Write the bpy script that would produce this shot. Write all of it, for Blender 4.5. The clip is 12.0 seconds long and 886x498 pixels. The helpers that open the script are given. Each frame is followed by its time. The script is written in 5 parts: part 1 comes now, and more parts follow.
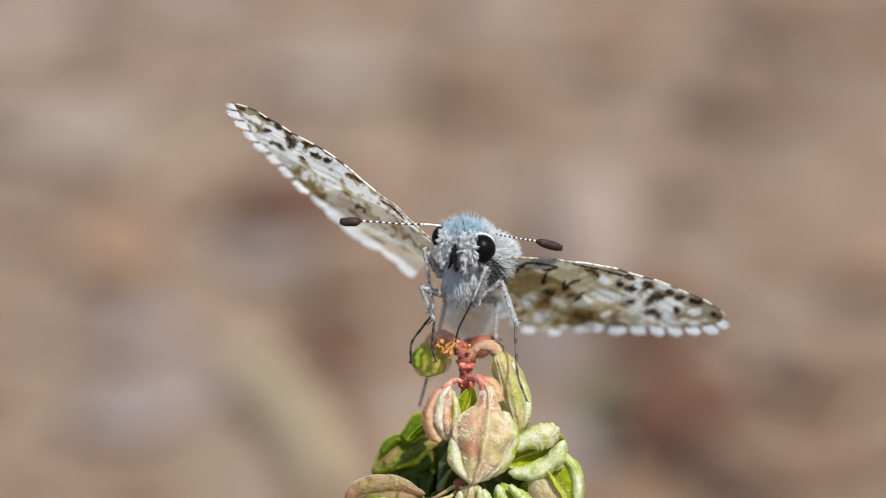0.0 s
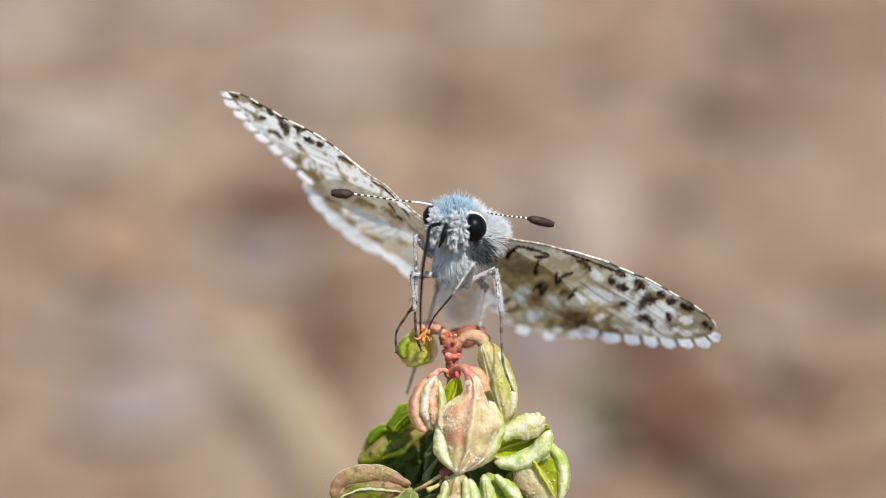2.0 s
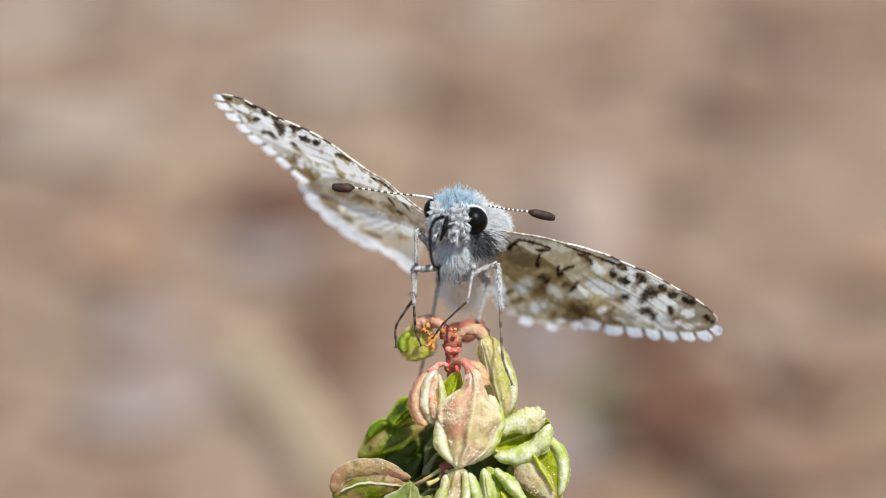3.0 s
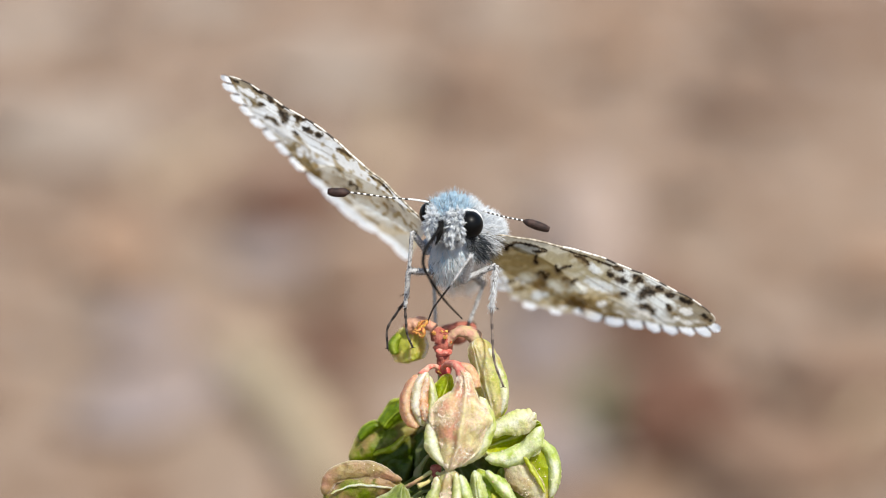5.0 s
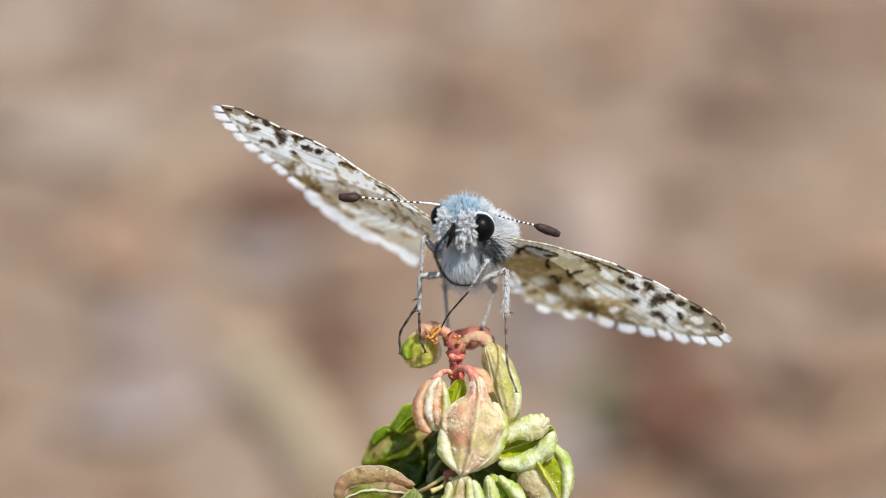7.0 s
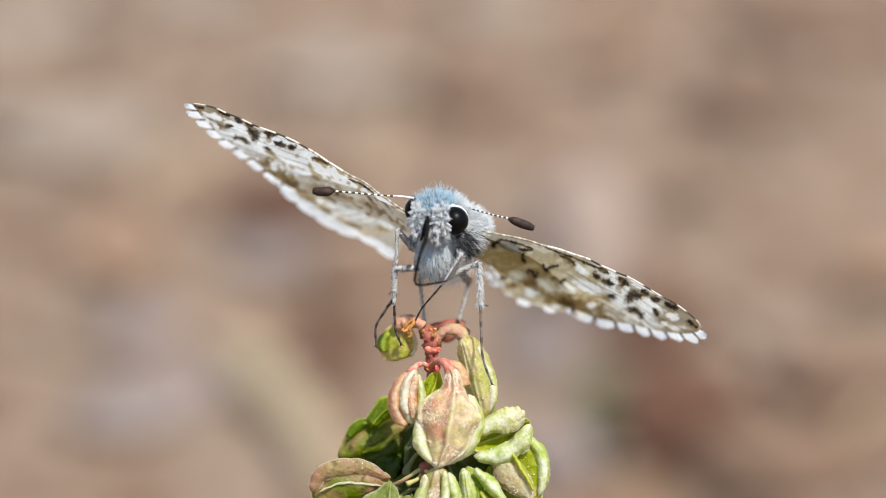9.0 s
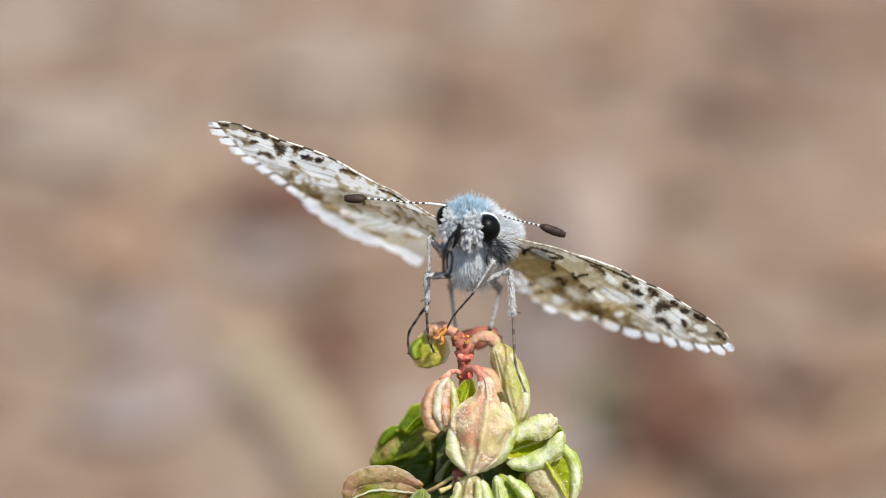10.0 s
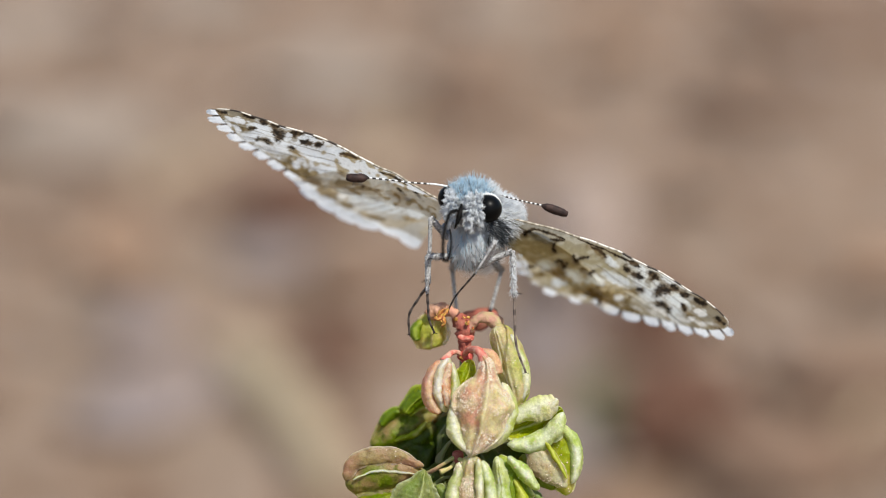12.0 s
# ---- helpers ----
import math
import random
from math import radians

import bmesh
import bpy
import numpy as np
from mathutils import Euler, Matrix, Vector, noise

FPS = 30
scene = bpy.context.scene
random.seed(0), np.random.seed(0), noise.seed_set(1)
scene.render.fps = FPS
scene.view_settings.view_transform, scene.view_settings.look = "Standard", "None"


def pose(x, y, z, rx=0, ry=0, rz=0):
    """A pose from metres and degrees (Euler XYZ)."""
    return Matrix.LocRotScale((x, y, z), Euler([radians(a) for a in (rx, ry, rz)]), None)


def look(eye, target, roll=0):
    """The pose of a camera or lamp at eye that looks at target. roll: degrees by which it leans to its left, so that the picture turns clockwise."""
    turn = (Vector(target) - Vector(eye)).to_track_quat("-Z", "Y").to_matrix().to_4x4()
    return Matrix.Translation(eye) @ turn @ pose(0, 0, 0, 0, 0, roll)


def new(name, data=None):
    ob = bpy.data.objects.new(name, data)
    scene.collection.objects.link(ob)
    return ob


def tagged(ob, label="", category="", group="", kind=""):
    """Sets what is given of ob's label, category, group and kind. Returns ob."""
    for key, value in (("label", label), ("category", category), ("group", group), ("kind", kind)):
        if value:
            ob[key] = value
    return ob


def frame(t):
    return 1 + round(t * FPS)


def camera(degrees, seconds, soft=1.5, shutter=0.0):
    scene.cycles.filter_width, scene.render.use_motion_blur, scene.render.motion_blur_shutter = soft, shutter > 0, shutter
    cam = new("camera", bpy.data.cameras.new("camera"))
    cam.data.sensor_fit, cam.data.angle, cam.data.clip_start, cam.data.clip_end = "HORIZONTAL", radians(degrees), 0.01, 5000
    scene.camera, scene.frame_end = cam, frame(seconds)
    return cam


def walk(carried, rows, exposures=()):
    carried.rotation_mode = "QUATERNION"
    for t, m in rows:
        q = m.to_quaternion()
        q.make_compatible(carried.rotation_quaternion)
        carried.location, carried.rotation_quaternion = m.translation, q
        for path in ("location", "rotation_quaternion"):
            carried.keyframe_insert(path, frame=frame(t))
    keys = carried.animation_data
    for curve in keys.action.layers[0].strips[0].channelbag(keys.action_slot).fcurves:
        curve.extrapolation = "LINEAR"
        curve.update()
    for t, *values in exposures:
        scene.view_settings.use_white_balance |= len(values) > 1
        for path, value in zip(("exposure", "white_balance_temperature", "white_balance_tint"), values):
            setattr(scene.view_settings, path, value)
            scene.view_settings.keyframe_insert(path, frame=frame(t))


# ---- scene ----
# A checkered butterfly on a seed stalk, seen from a tripod close by.  1 unit = 0.03 mm.
U = 0.00003
TILT = 14.0

cam = camera(24.0, 12.0, 1.0)
NEAR = 0.62
EYE = (0.0, -0.10736, 0.32677 * NEAR)
LIFT = EYE[2] - 0.02677
STEM_DROP = 1.03 * LIFT / U + 200
# the camera's own exposure drifts a little
BASE = 0.30
walk(cam, [(0.0, pose(*EYE, 90 - TILT, 0, 0)), (12.0, pose(*EYE, 90 - TILT, 0, 0))],
     [(t, BASE + e) for t, e in ((0.0, -0.29), (1.0, -0.25), (1.5, -0.17), (2.5, -0.09), (4.5, -0.18), (5.0, -0.02), (5.5, -0.08), (7.0, -0.10), (9.5, -0.11), (10.5, -0.12), (11.0, -0.14), (11.5, -0.07), (12.0, -0.33))])
cam.data.dof.use_dof = True
cam.data.dof.focus_distance = 0.1108
cam.data.dof.aperture_fstop = 18.0

# ---- light ----
world = bpy.data.worlds.new("sky")
scene.world = world
world.use_nodes = True
wn = world.node_tree
sky = wn.nodes.new("ShaderNodeTexSky")
sky.sky_type = "NISHITA"
sky.sun_disc = False
SUN_EL, SUN_AZ = radians(56), radians(146)
sky.sun_elevation, sky.sun_rotation = SUN_EL, SUN_AZ
wn.links.new(sky.outputs[0], wn.nodes["Background"].inputs[0])
wn.nodes["Background"].inputs[1].default_value = 0.15
sun = new("sun", bpy.data.lights.new("sun", "SUN"))
sun.data.energy, sun.data.angle, sun.data.color = 4.7, radians(0.5), (0.985, 0.952, 0.86)
toward = Vector((math.sin(SUN_AZ) * math.cos(SUN_EL), math.cos(SUN_AZ) * math.cos(SUN_EL), math.sin(SUN_EL)))
sun.matrix_world = look(toward, (0, 0, 0))


# ---- materials ----
def material(name, rough=0.6, spec=0.4):
    m = bpy.data.materials.new(name)
    m.use_nodes = True
    nt = m.node_tree
    b = nt.nodes["Principled BSDF"]
    b.inputs["Roughness"].default_value = rough
    b.inputs["Specular IOR Level"].default_value = spec
    return m, nt, b


def add(nt, kind, **kw):
    n = nt.nodes.new(kind)
    for k, v in kw.items():
        n.inputs[k].default_value = v
    return n


def mixcol(nt, fac, a, b):
    n = nt.nodes.new("ShaderNodeMix")
    n.data_type = "RGBA"
    for sock, v in ((n.inputs[0], fac), (n.inputs[6], a), (n.inputs[7], b)):
        if isinstance(v, (int, float)):
            sock.default_value = v
        elif isinstance(v, tuple):
            sock.default_value = (*v, 1)
        else:
            nt.links.new(v, sock)
    return n.outputs[2]


def noisefac(nt, scale, lo=0.4, hi=0.6, detail=3.0, rough=0.55, stretch=None, out=0):
    """Object-space noise through a ramp from lo to hi; scale in cycles per metre."""
    tc = nt.nodes.new("ShaderNodeTexCoord")
    mp = add(nt, "ShaderNodeMapping", Scale=stretch or (1, 1, 1))
    info = nt.nodes.new("ShaderNodeObjectInfo")
    mul = nt.nodes.new("ShaderNodeMath")
    mul.operation = "MULTIPLY"
    mul.inputs[1].default_value = 3.7
    nz = add(nt, "ShaderNodeTexNoise", Scale=scale, Detail=detail, Roughness=rough)
    nz.noise_dimensions = "4D"
    nt.links.new(info.outputs["Random"], mul.inputs[0])
    nt.links.new(mul.outputs[0], nz.inputs["W"])
    nt.links.new(tc.outputs["Object"], mp.inputs[0])
    nt.links.new(mp.outputs[0], nz.inputs[0])
    rg = add(nt, "ShaderNodeMapRange", **{"From Min": lo, "From Max": hi})
    nt.links.new(nz.outputs[0], rg.inputs[0])
    return rg.outputs[0]


def bump(nt, b, height, dist, strength=0.6):
    n = add(nt, "ShaderNodeBump", Strength=strength, Distance=dist)
    nt.links.new(height, n.inputs["Height"])
    nt.links.new(n.outputs[0], b.inputs["Normal"])


def attrib(nt, name):
    n = nt.nodes.new("ShaderNodeAttribute")
    n.attribute_name = name
    return n


def mottled(name, cols, scale, rough=0.7, spec=0.3, fine=None, bumpy=0.0, stretch=None):
    m, nt, b = material(name, rough, spec)
    c = cols[0]
    for i, nxt in enumerate(cols[1:]):
        c = mixcol(nt, noisefac(nt, scale * (1 + 0.9 * i), 0.38, 0.62, stretch=stretch), c, nxt)
    nt.links.new(c, b.inputs["Base Color"])
    if bumpy:
        bump(nt, b, noisefac(nt, fine or scale * 6, 0.2, 0.8, stretch=stretch), bumpy)
    return m


def wing_material(name, through_share):
    """Scales: pigment in the mesh's colour, light passes through them."""
    m, nt, b = material(name, 0.75, 0.15)
    col = attrib(nt, "pigment").outputs["Color"]
    grain = noisefac(nt, 16000, 0.25, 0.75, 2.0)
    c2 = mixcol(nt, grain, col, col)
    hs = add(nt, "ShaderNodeHueSaturation", Color=(1, 1, 1, 1))
    val = add(nt, "ShaderNodeMapRange", **{"To Min": 0.82, "To Max": 1.12})
    nt.links.new(grain, val.inputs[0])
    nt.links.new(val.outputs[0], hs.inputs["Value"])
    nt.links.new(c2, hs.inputs["Color"])
    nt.links.new(hs.outputs[0], b.inputs["Base Color"])
    bump(nt, b, grain, 0.00004, 0.4)
    tr = nt.nodes.new("ShaderNodeBsdfTranslucent")
    twice = add(nt, "ShaderNodeGamma", Gamma=1.15 if name == "wing_scales" else 1.0)
    nt.links.new(hs.outputs[0], twice.inputs[0])
    nt.links.new(twice.outputs[0], tr.inputs[0])
    mx = nt.nodes.new("ShaderNodeMixShader")
    mx.inputs[0].default_value = through_share
    nt.links.new(b.outputs[0], mx.inputs[1])
    nt.links.new(tr.outputs[0], mx.inputs[2])
    nt.links.new(mx.outputs[0], nt.nodes["Material Output"].inputs[0])
    return m


def fur_material(name, a, b_, rough=0.6):
    """Hair: shade varies from strand to strand and light passes through."""
    m, nt, b = material(name, rough, 0.3)
    geo = nt.nodes.new("ShaderNodeNewGeometry")
    c = mixcol(nt, geo.outputs["Random Per Island"], a, b_)
    nt.links.new(c, b.inputs["Base Color"])
    tr = nt.nodes.new("ShaderNodeBsdfTranslucent")
    nt.links.new(c, tr.inputs[0])
    mx = nt.nodes.new("ShaderNodeMixShader")
    mx.inputs[0].default_value = 0.56
    nt.links.new(b.outputs[0], mx.inputs[1])
    nt.links.new(tr.outputs[0], mx.inputs[2])
    nt.links.new(mx.outputs[0], nt.nodes["Material Output"].inputs[0])
    return m


def valve_material(name, body, blush, rim, blush_lo=0.45, blush_hi=0.6, veins=0.15):
    """Papery fruit wall: body colour, blush patches, paler rim, fine glistening warts."""
    m, nt, b = material(name, 0.46, 0.35)
    b.inputs["Subsurface Weight"].default_value = 0.6
    b.inputs["Subsurface Scale"].default_value = 0.0008
    b.inputs["Subsurface Radius"].default_value = (1.0, 0.9, 0.35)
    c = mixcol(nt, noisefac(nt, 700, blush_lo, blush_hi, 4.0), body, blush)
    dark = tuple(v * 0.62 for v in body)
    c = mixcol(nt, noisefac(nt, 2600, 0.56, 0.72, 3.0), c, dark)
    foot = add(nt, "ShaderNodeMapRange", **{"To Max": 0.75})
    nt.links.new(attrib(nt, "base").outputs["Fac"], foot.inputs[0])
    c = mixcol(nt, foot.outputs[0], c, blush)
    lines = nt.nodes.new("ShaderNodeTexVoronoi")
    lines.feature = "DISTANCE_TO_EDGE"
    lines.inputs["Scale"].default_value = 2600
    spread = nt.nodes.new("ShaderNodeTexCoord")
    nt.links.new(spread.outputs["Object"], lines.inputs["Vector"])
    thin = add(nt, "ShaderNodeMapRange", **{"From Min": 0.07, "From Max": 0.0, "To Max": veins})
    nt.links.new(lines.outputs["Distance"], thin.inputs[0])
    c = mixcol(nt, thin.outputs[0], c, tuple(v * 0.7 for v in blush))
    edge = attrib(nt, "rim").outputs["Fac"]
    c = mixcol(nt, edge, c, rim)
    wart = nt.nodes.new("ShaderNodeTexVoronoi")
    wart.inputs["Scale"].default_value = 7500
    tc = nt.nodes.new("ShaderNodeTexCoord")
    nt.links.new(tc.outputs["Object"], wart.inputs["Vector"])
    wr = add(nt, "ShaderNodeMapRange", **{"From Min": 0.34, "From Max": 0.10})
    nt.links.new(wart.outputs["Distance"], wr.inputs[0])
    patch = noisefac(nt, 1100, 0.40, 0.55)
    mm = nt.nodes.new("ShaderNodeMath")
    mm.operation = "MULTIPLY"
    nt.links.new(wr.outputs[0], mm.inputs[0])
    nt.links.new(patch, mm.inputs[1])
    half = nt.nodes.new("ShaderNodeMath")
    half.operation = "MULTIPLY"
    half.inputs[1].default_value = 0.25
    nt.links.new(mm.outputs[0], half.inputs[0])
    c = mixcol(nt, half.outputs[0], c, rim)
    mottle = add(nt, "ShaderNodeMapRange", **{"To Min": 0.80, "To Max": 1.16})
    nt.links.new(noisefac(nt, 8200, 0.3, 0.7, 4.0, 0.7), mottle.inputs[0])
    tone = add(nt, "ShaderNodeHueSaturation", Color=(1, 1, 1, 1), Saturation=1.14)
    nt.links.new(mottle.outputs[0], tone.inputs["Value"])
    nt.links.new(c, tone.inputs["Color"])
    c = tone.outputs[0]
    nt.links.new(c, b.inputs["Base Color"])
    web = nt.nodes.new("ShaderNodeTexVoronoi")
    web.feature = "DISTANCE_TO_EDGE"
    web.inputs["Scale"].default_value = 1700
    nt.links.new(tc.outputs["Object"], web.inputs["Vector"])
    ridge = add(nt, "ShaderNodeMapRange", **{"From Min": 0.16, "From Max": 0.0, "To Max": 0.07})
    nt.links.new(web.outputs["Distance"], ridge.inputs[0])
    total = nt.nodes.new("ShaderNodeMath")
    total.operation = "ADD"
    fine = add(nt, "ShaderNodeMapRange", **{"To Max": 0.4})
    nt.links.new(noisefac(nt, 5200, 0.3, 0.7, 4.0), fine.inputs[0])
    nt.links.new(fine.outputs[0], total.inputs[0])
    nt.links.new(ridge.outputs[0], total.inputs[1])
    crumple = nt.nodes.new("ShaderNodeMath")
    crumple.operation = "ADD"
    nt.links.new(total.outputs[0], crumple.inputs[0])
    nt.links.new(noisefac(nt, 1300, 0.2, 0.8, 3.0), crumple.inputs[1])
    bump(nt, b, crumple.outputs[0], 0.00007, 0.8)
    tr = nt.nodes.new("ShaderNodeBsdfTranslucent")
    nt.links.new(c, tr.inputs[0])
    mx = nt.nodes.new("ShaderNodeMixShader")
    mx.inputs[0].default_value = 0.30
    nt.links.new(b.outputs[0], mx.inputs[1])
    nt.links.new(tr.outputs[0], mx.inputs[2])
    nt.links.new(mx.outputs[0], nt.nodes["Material Output"].inputs[0])
    return m


M_WING = wing_material("wing_scales", 0.74)
M_FRINGE = wing_material("fringe_scales", 0.84)
M_FUR_WHITE = fur_material("white_hair", (0.89, 0.91, 0.93), (0.97, 0.98, 0.985))
M_FUR_CHEST = fur_material("bluish_white_hair", (0.91, 0.925, 0.94), (0.965, 0.975, 0.985))
# pale hair with the blue of the skylight put into its colour
M_FUR_SKYLIT = fur_material("skylit_hair", (0.56, 0.75, 0.87), (0.85, 0.93, 0.96))
M_FUR_DARK = fur_material("dark_hair", (0.015, 0.018, 0.022), (0.22, 0.24, 0.26))
M_FUR_GREY = fur_material("grey_hair", (0.03, 0.035, 0.04), (0.62, 0.64, 0.66))
# scales under the fur, darkened to paint the shadows between hairs
M_SKIN = mottled("body_scales", [(0.26, 0.29, 0.33), (0.13, 0.15, 0.175), (0.42, 0.45, 0.48)], 2500, 0.8, 0.2, 9000, 0.00005)
M_BLACK = mottled("black_scales", [(0.003, 0.003, 0.003), (0.010, 0.008, 0.007)], 5000, 0.6, 0.08, 12000, 0.00002)
M_EYE = material("compound_eye", 0.36, 0.10)[0]
M_EYE.node_tree.nodes["Principled BSDF"].inputs["Base Color"].default_value = (0.003, 0.003, 0.003, 1)
M_LEG = mottled("leg_scales", [(0.34, 0.33, 0.32), (0.015, 0.013, 0.012), (0.50, 0.49, 0.48)], 5200, 0.7, 0.25, 15000, 0.00002)
M_TARSUS = mottled("tarsus_scales", [(0.012, 0.010, 0.009), (0.045, 0.030, 0.022)], 5200, 0.65, 0.12, 15000, 0.00002)
M_CLUB = mottled("club_scales", [(0.022, 0.014, 0.012), (0.055, 0.030, 0.024)], 3500, 0.6, 0.2, 12000, 0.00003)
M_PALE = mottled("pale_scales", [(0.70, 0.70, 0.68), (0.85, 0.85, 0.83)], 4500, 0.6, 0.3, 12000, 0.00002)
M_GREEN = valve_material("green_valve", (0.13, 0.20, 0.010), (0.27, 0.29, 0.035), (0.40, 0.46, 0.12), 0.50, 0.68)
# darker copy of the green wall, shade between the fruits put into its colour
M_SHADED_GREEN = valve_material("shaded_green_valve", (0.075, 0.115, 0.010), (0.16, 0.14, 0.035), (0.22, 0.25, 0.08), 0.50, 0.68)
M_LIME = valve_material("lime_valve", (0.30, 0.38, 0.015), (0.48, 0.47, 0.07), (0.62, 0.61, 0.20), 0.45, 0.65)
M_WEDGE = valve_material("split_valve", (0.30, 0.39, 0.015), (0.50, 0.50, 0.08), (0.72, 0.73, 0.40), 0.45, 0.65)
M_FARPOD = valve_material("rimmed_valve", (0.33, 0.39, 0.03), (0.54, 0.48, 0.15), (0.70, 0.71, 0.36), 0.42, 0.62)
M_PALEGREEN = valve_material("pale_green_valve", (0.22, 0.31, 0.03), (0.38, 0.43, 0.10), (0.66, 0.68, 0.36), 0.45, 0.62)
M_CREAM = valve_material("cream_valve", (0.48, 0.55, 0.13), (0.70, 0.64, 0.37), (0.90, 0.87, 0.70), 0.44, 0.60)
M_PINK = valve_material("pink_valve", (0.75, 0.67, 0.40), (0.72, 0.42, 0.30), (0.82, 0.74, 0.44), 0.46, 0.60, 0.3)
M_VEINED = valve_material("veined_valve", (0.84, 0.56, 0.38), (0.78, 0.35, 0.20), (0.90, 0.72, 0.56), 0.36, 0.58, 0.6)
M_FROST = valve_material("frosted_valve", (0.52, 0.45, 0.22), (0.52, 0.36, 0.22), (0.74, 0.70, 0.48), 0.42, 0.60, 0.4)
M_FROSTPOD = valve_material("grooved_valve", (0.50, 0.48, 0.18), (0.44, 0.30, 0.15), (0.70, 0.71, 0.40), 0.46, 0.62, 0.3)
M_MINT = valve_material("mint_valve", (0.35, 0.46, 0.06), (0.60, 0.64, 0.28), (0.88, 0.89, 0.71), 0.44, 0.62)
M_GLAUCOUS = valve_material("glaucous_valve", (0.19, 0.25, 0.06), (0.28, 0.30, 0.12), (0.44, 0.46, 0.25), 0.45, 0.62)
M_BLOOM = valve_material("bloomy_valve", (0.82, 0.74, 0.50), (0.78, 0.56, 0.42), (0.90, 0.85, 0.70), 0.46, 0.66, 0.25)
M_BUFF = valve_material("buff_valve", (0.42, 0.50, 0.07), (0.66, 0.50, 0.30), (0.80, 0.75, 0.48), 0.46, 0.64)
M_SALMON = valve_material("salmon_valve", (0.78, 0.47, 0.30), (0.72, 0.30, 0.22), (0.84, 0.62, 0.44), 0.42, 0.62, 0.45)
M_RUSSET = valve_material("russet_valve", (0.36, 0.28, 0.14), (0.42, 0.25, 0.17), (0.60, 0.48, 0.34), 0.42, 0.60, 0.3)
M_DUSK = valve_material("dusky_valve", (0.17, 0.23, 0.02), (0.38, 0.25, 0.14), (0.42, 0.36, 0.18), 0.40, 0.60)
M_OLIVE = valve_material("olive_valve", (0.46, 0.47, 0.11), (0.60, 0.48, 0.21), (0.70, 0.55, 0.34), 0.42, 0.58)
# neck tones darkened: the shadow of wing and body is put into them
M_NECK = mottled("pinkish_neck", [(0.46, 0.28, 0.18), (0.48, 0.22, 0.17), (0.42, 0.35, 0.16)], 1100, 0.6, 0.25, 5000, 0.00010)
M_CAP = mottled("brownish_neck", [(0.62, 0.29, 0.20), (0.66, 0.44, 0.30), (0.50, 0.24, 0.13)], 1100, 0.6, 0.25, 5000, 0.00010)
M_BLUSH = mottled("pink_stalk", [(0.60, 0.23, 0.17), (0.66, 0.44, 0.32), (0.52, 0.11, 0.08)], 1700, 0.55, 0.3, 5000, 0.00010)
M_RED = mottled("red_stalk", [(0.58, 0.06, 0.04), (0.64, 0.24, 0.19), (0.42, 0.04, 0.03)], 1900, 0.5, 0.35, 5000, 0.00010)
M_ORANGE = mottled("orange_stigma", [(0.60, 0.30, 0.04), (0.66, 0.46, 0.10), (0.42, 0.10, 0.04)], 3800, 0.45, 0.4, 7000, 0.00008)
M_STEM = mottled("green_stem", [(0.16, 0.22, 0.05), (0.24, 0.15, 0.08)], 400, 0.5, 0.4, 4000, 0.00005)


# ---- building ----
def mesh_from(name, verts, faces, mat, smooth=True):
    me = bpy.data.meshes.new(name)
    me.from_pydata([tuple(v) for v in verts], [], faces)
    me.materials.append(mat)
    if smooth:
        me.polygons.foreach_set("use_smooth", [True] * len(me.polygons))
    me.update()
    return me


def part(name, me, parent=None, label=""):
    ob = new(name, me)
    ob.parent = parent
    if label:
        tagged(ob, label)
    return ob


def curve(points, n):
    """n + 1 points on a smooth line through the given ones, evenly spaced along it."""
    p = [Vector(q) for q in points]
    p = [p[0] * 2 - p[1]] + p + [p[-1] * 2 - p[-2]]
    fine = []
    for i in range(1, len(p) - 2):
        for k in range(16):
            t = k / 16
            fine.append(0.5 * (2 * p[i] + (p[i + 1] - p[i - 1]) * t + (2 * p[i - 1] - 5 * p[i] + 4 * p[i + 1] - p[i + 2]) * t * t
                               + (3 * p[i] - p[i - 1] - 3 * p[i + 1] + p[i + 2]) * t ** 3))
    fine.append(p[-2])
    run = [0.0]
    for a, b in zip(fine, fine[1:]):
        run.append(run[-1] + (b - a).length)
    out, j = [], 0
    for k in range(n + 1):
        want = run[-1] * k / n
        while j < len(run) - 2 and run[j + 1] < want:
            j += 1
        gap = run[j + 1] - run[j]
        out.append(fine[j].lerp(fine[j + 1], (want - run[j]) / gap if gap > 0 else 0))
    return out


def tube_data(path, radii, sides=8, verts=None, faces=None, wobble=0.0):
    """A closed tube along a path; radii one for each point."""
    verts = [] if verts is None else verts
    faces = [] if faces is None else faces
    base, n = len(verts), len(path)
    ref = Vector((0, 1, 0.13)).normalized()
    for i, p in enumerate(path):
        d = (path[min(i + 1, n - 1)] - path[max(i - 1, 0)]).normalized()
        a = d.cross(ref)
        a = a.normalized() if a.length > 1e-6 else Vector((1, 0, 0))
        b = d.cross(a)
        for k in range(sides):
            w = 2 * math.pi * k / sides
            r = radii[i] * (1 + wobble * noise.noise(p * 0.11 + Vector((k, 0, 0))))
            verts.append(p + (a * math.cos(w) + b * math.sin(w)) * r)
    for i in range(n - 1):
        for k in range(sides):
            q = (k + 1) % sides
            faces.append((base + i * sides + k, base + i * sides + q, base + (i + 1) * sides + q, base + (i + 1) * sides + k))
    faces.append(tuple(base + k for k in reversed(range(sides))))
    faces.append(tuple(base + (n - 1) * sides + k for k in range(sides)))
    return verts, faces


def scaled(verts):
    return [Vector(v) * U for v in verts]


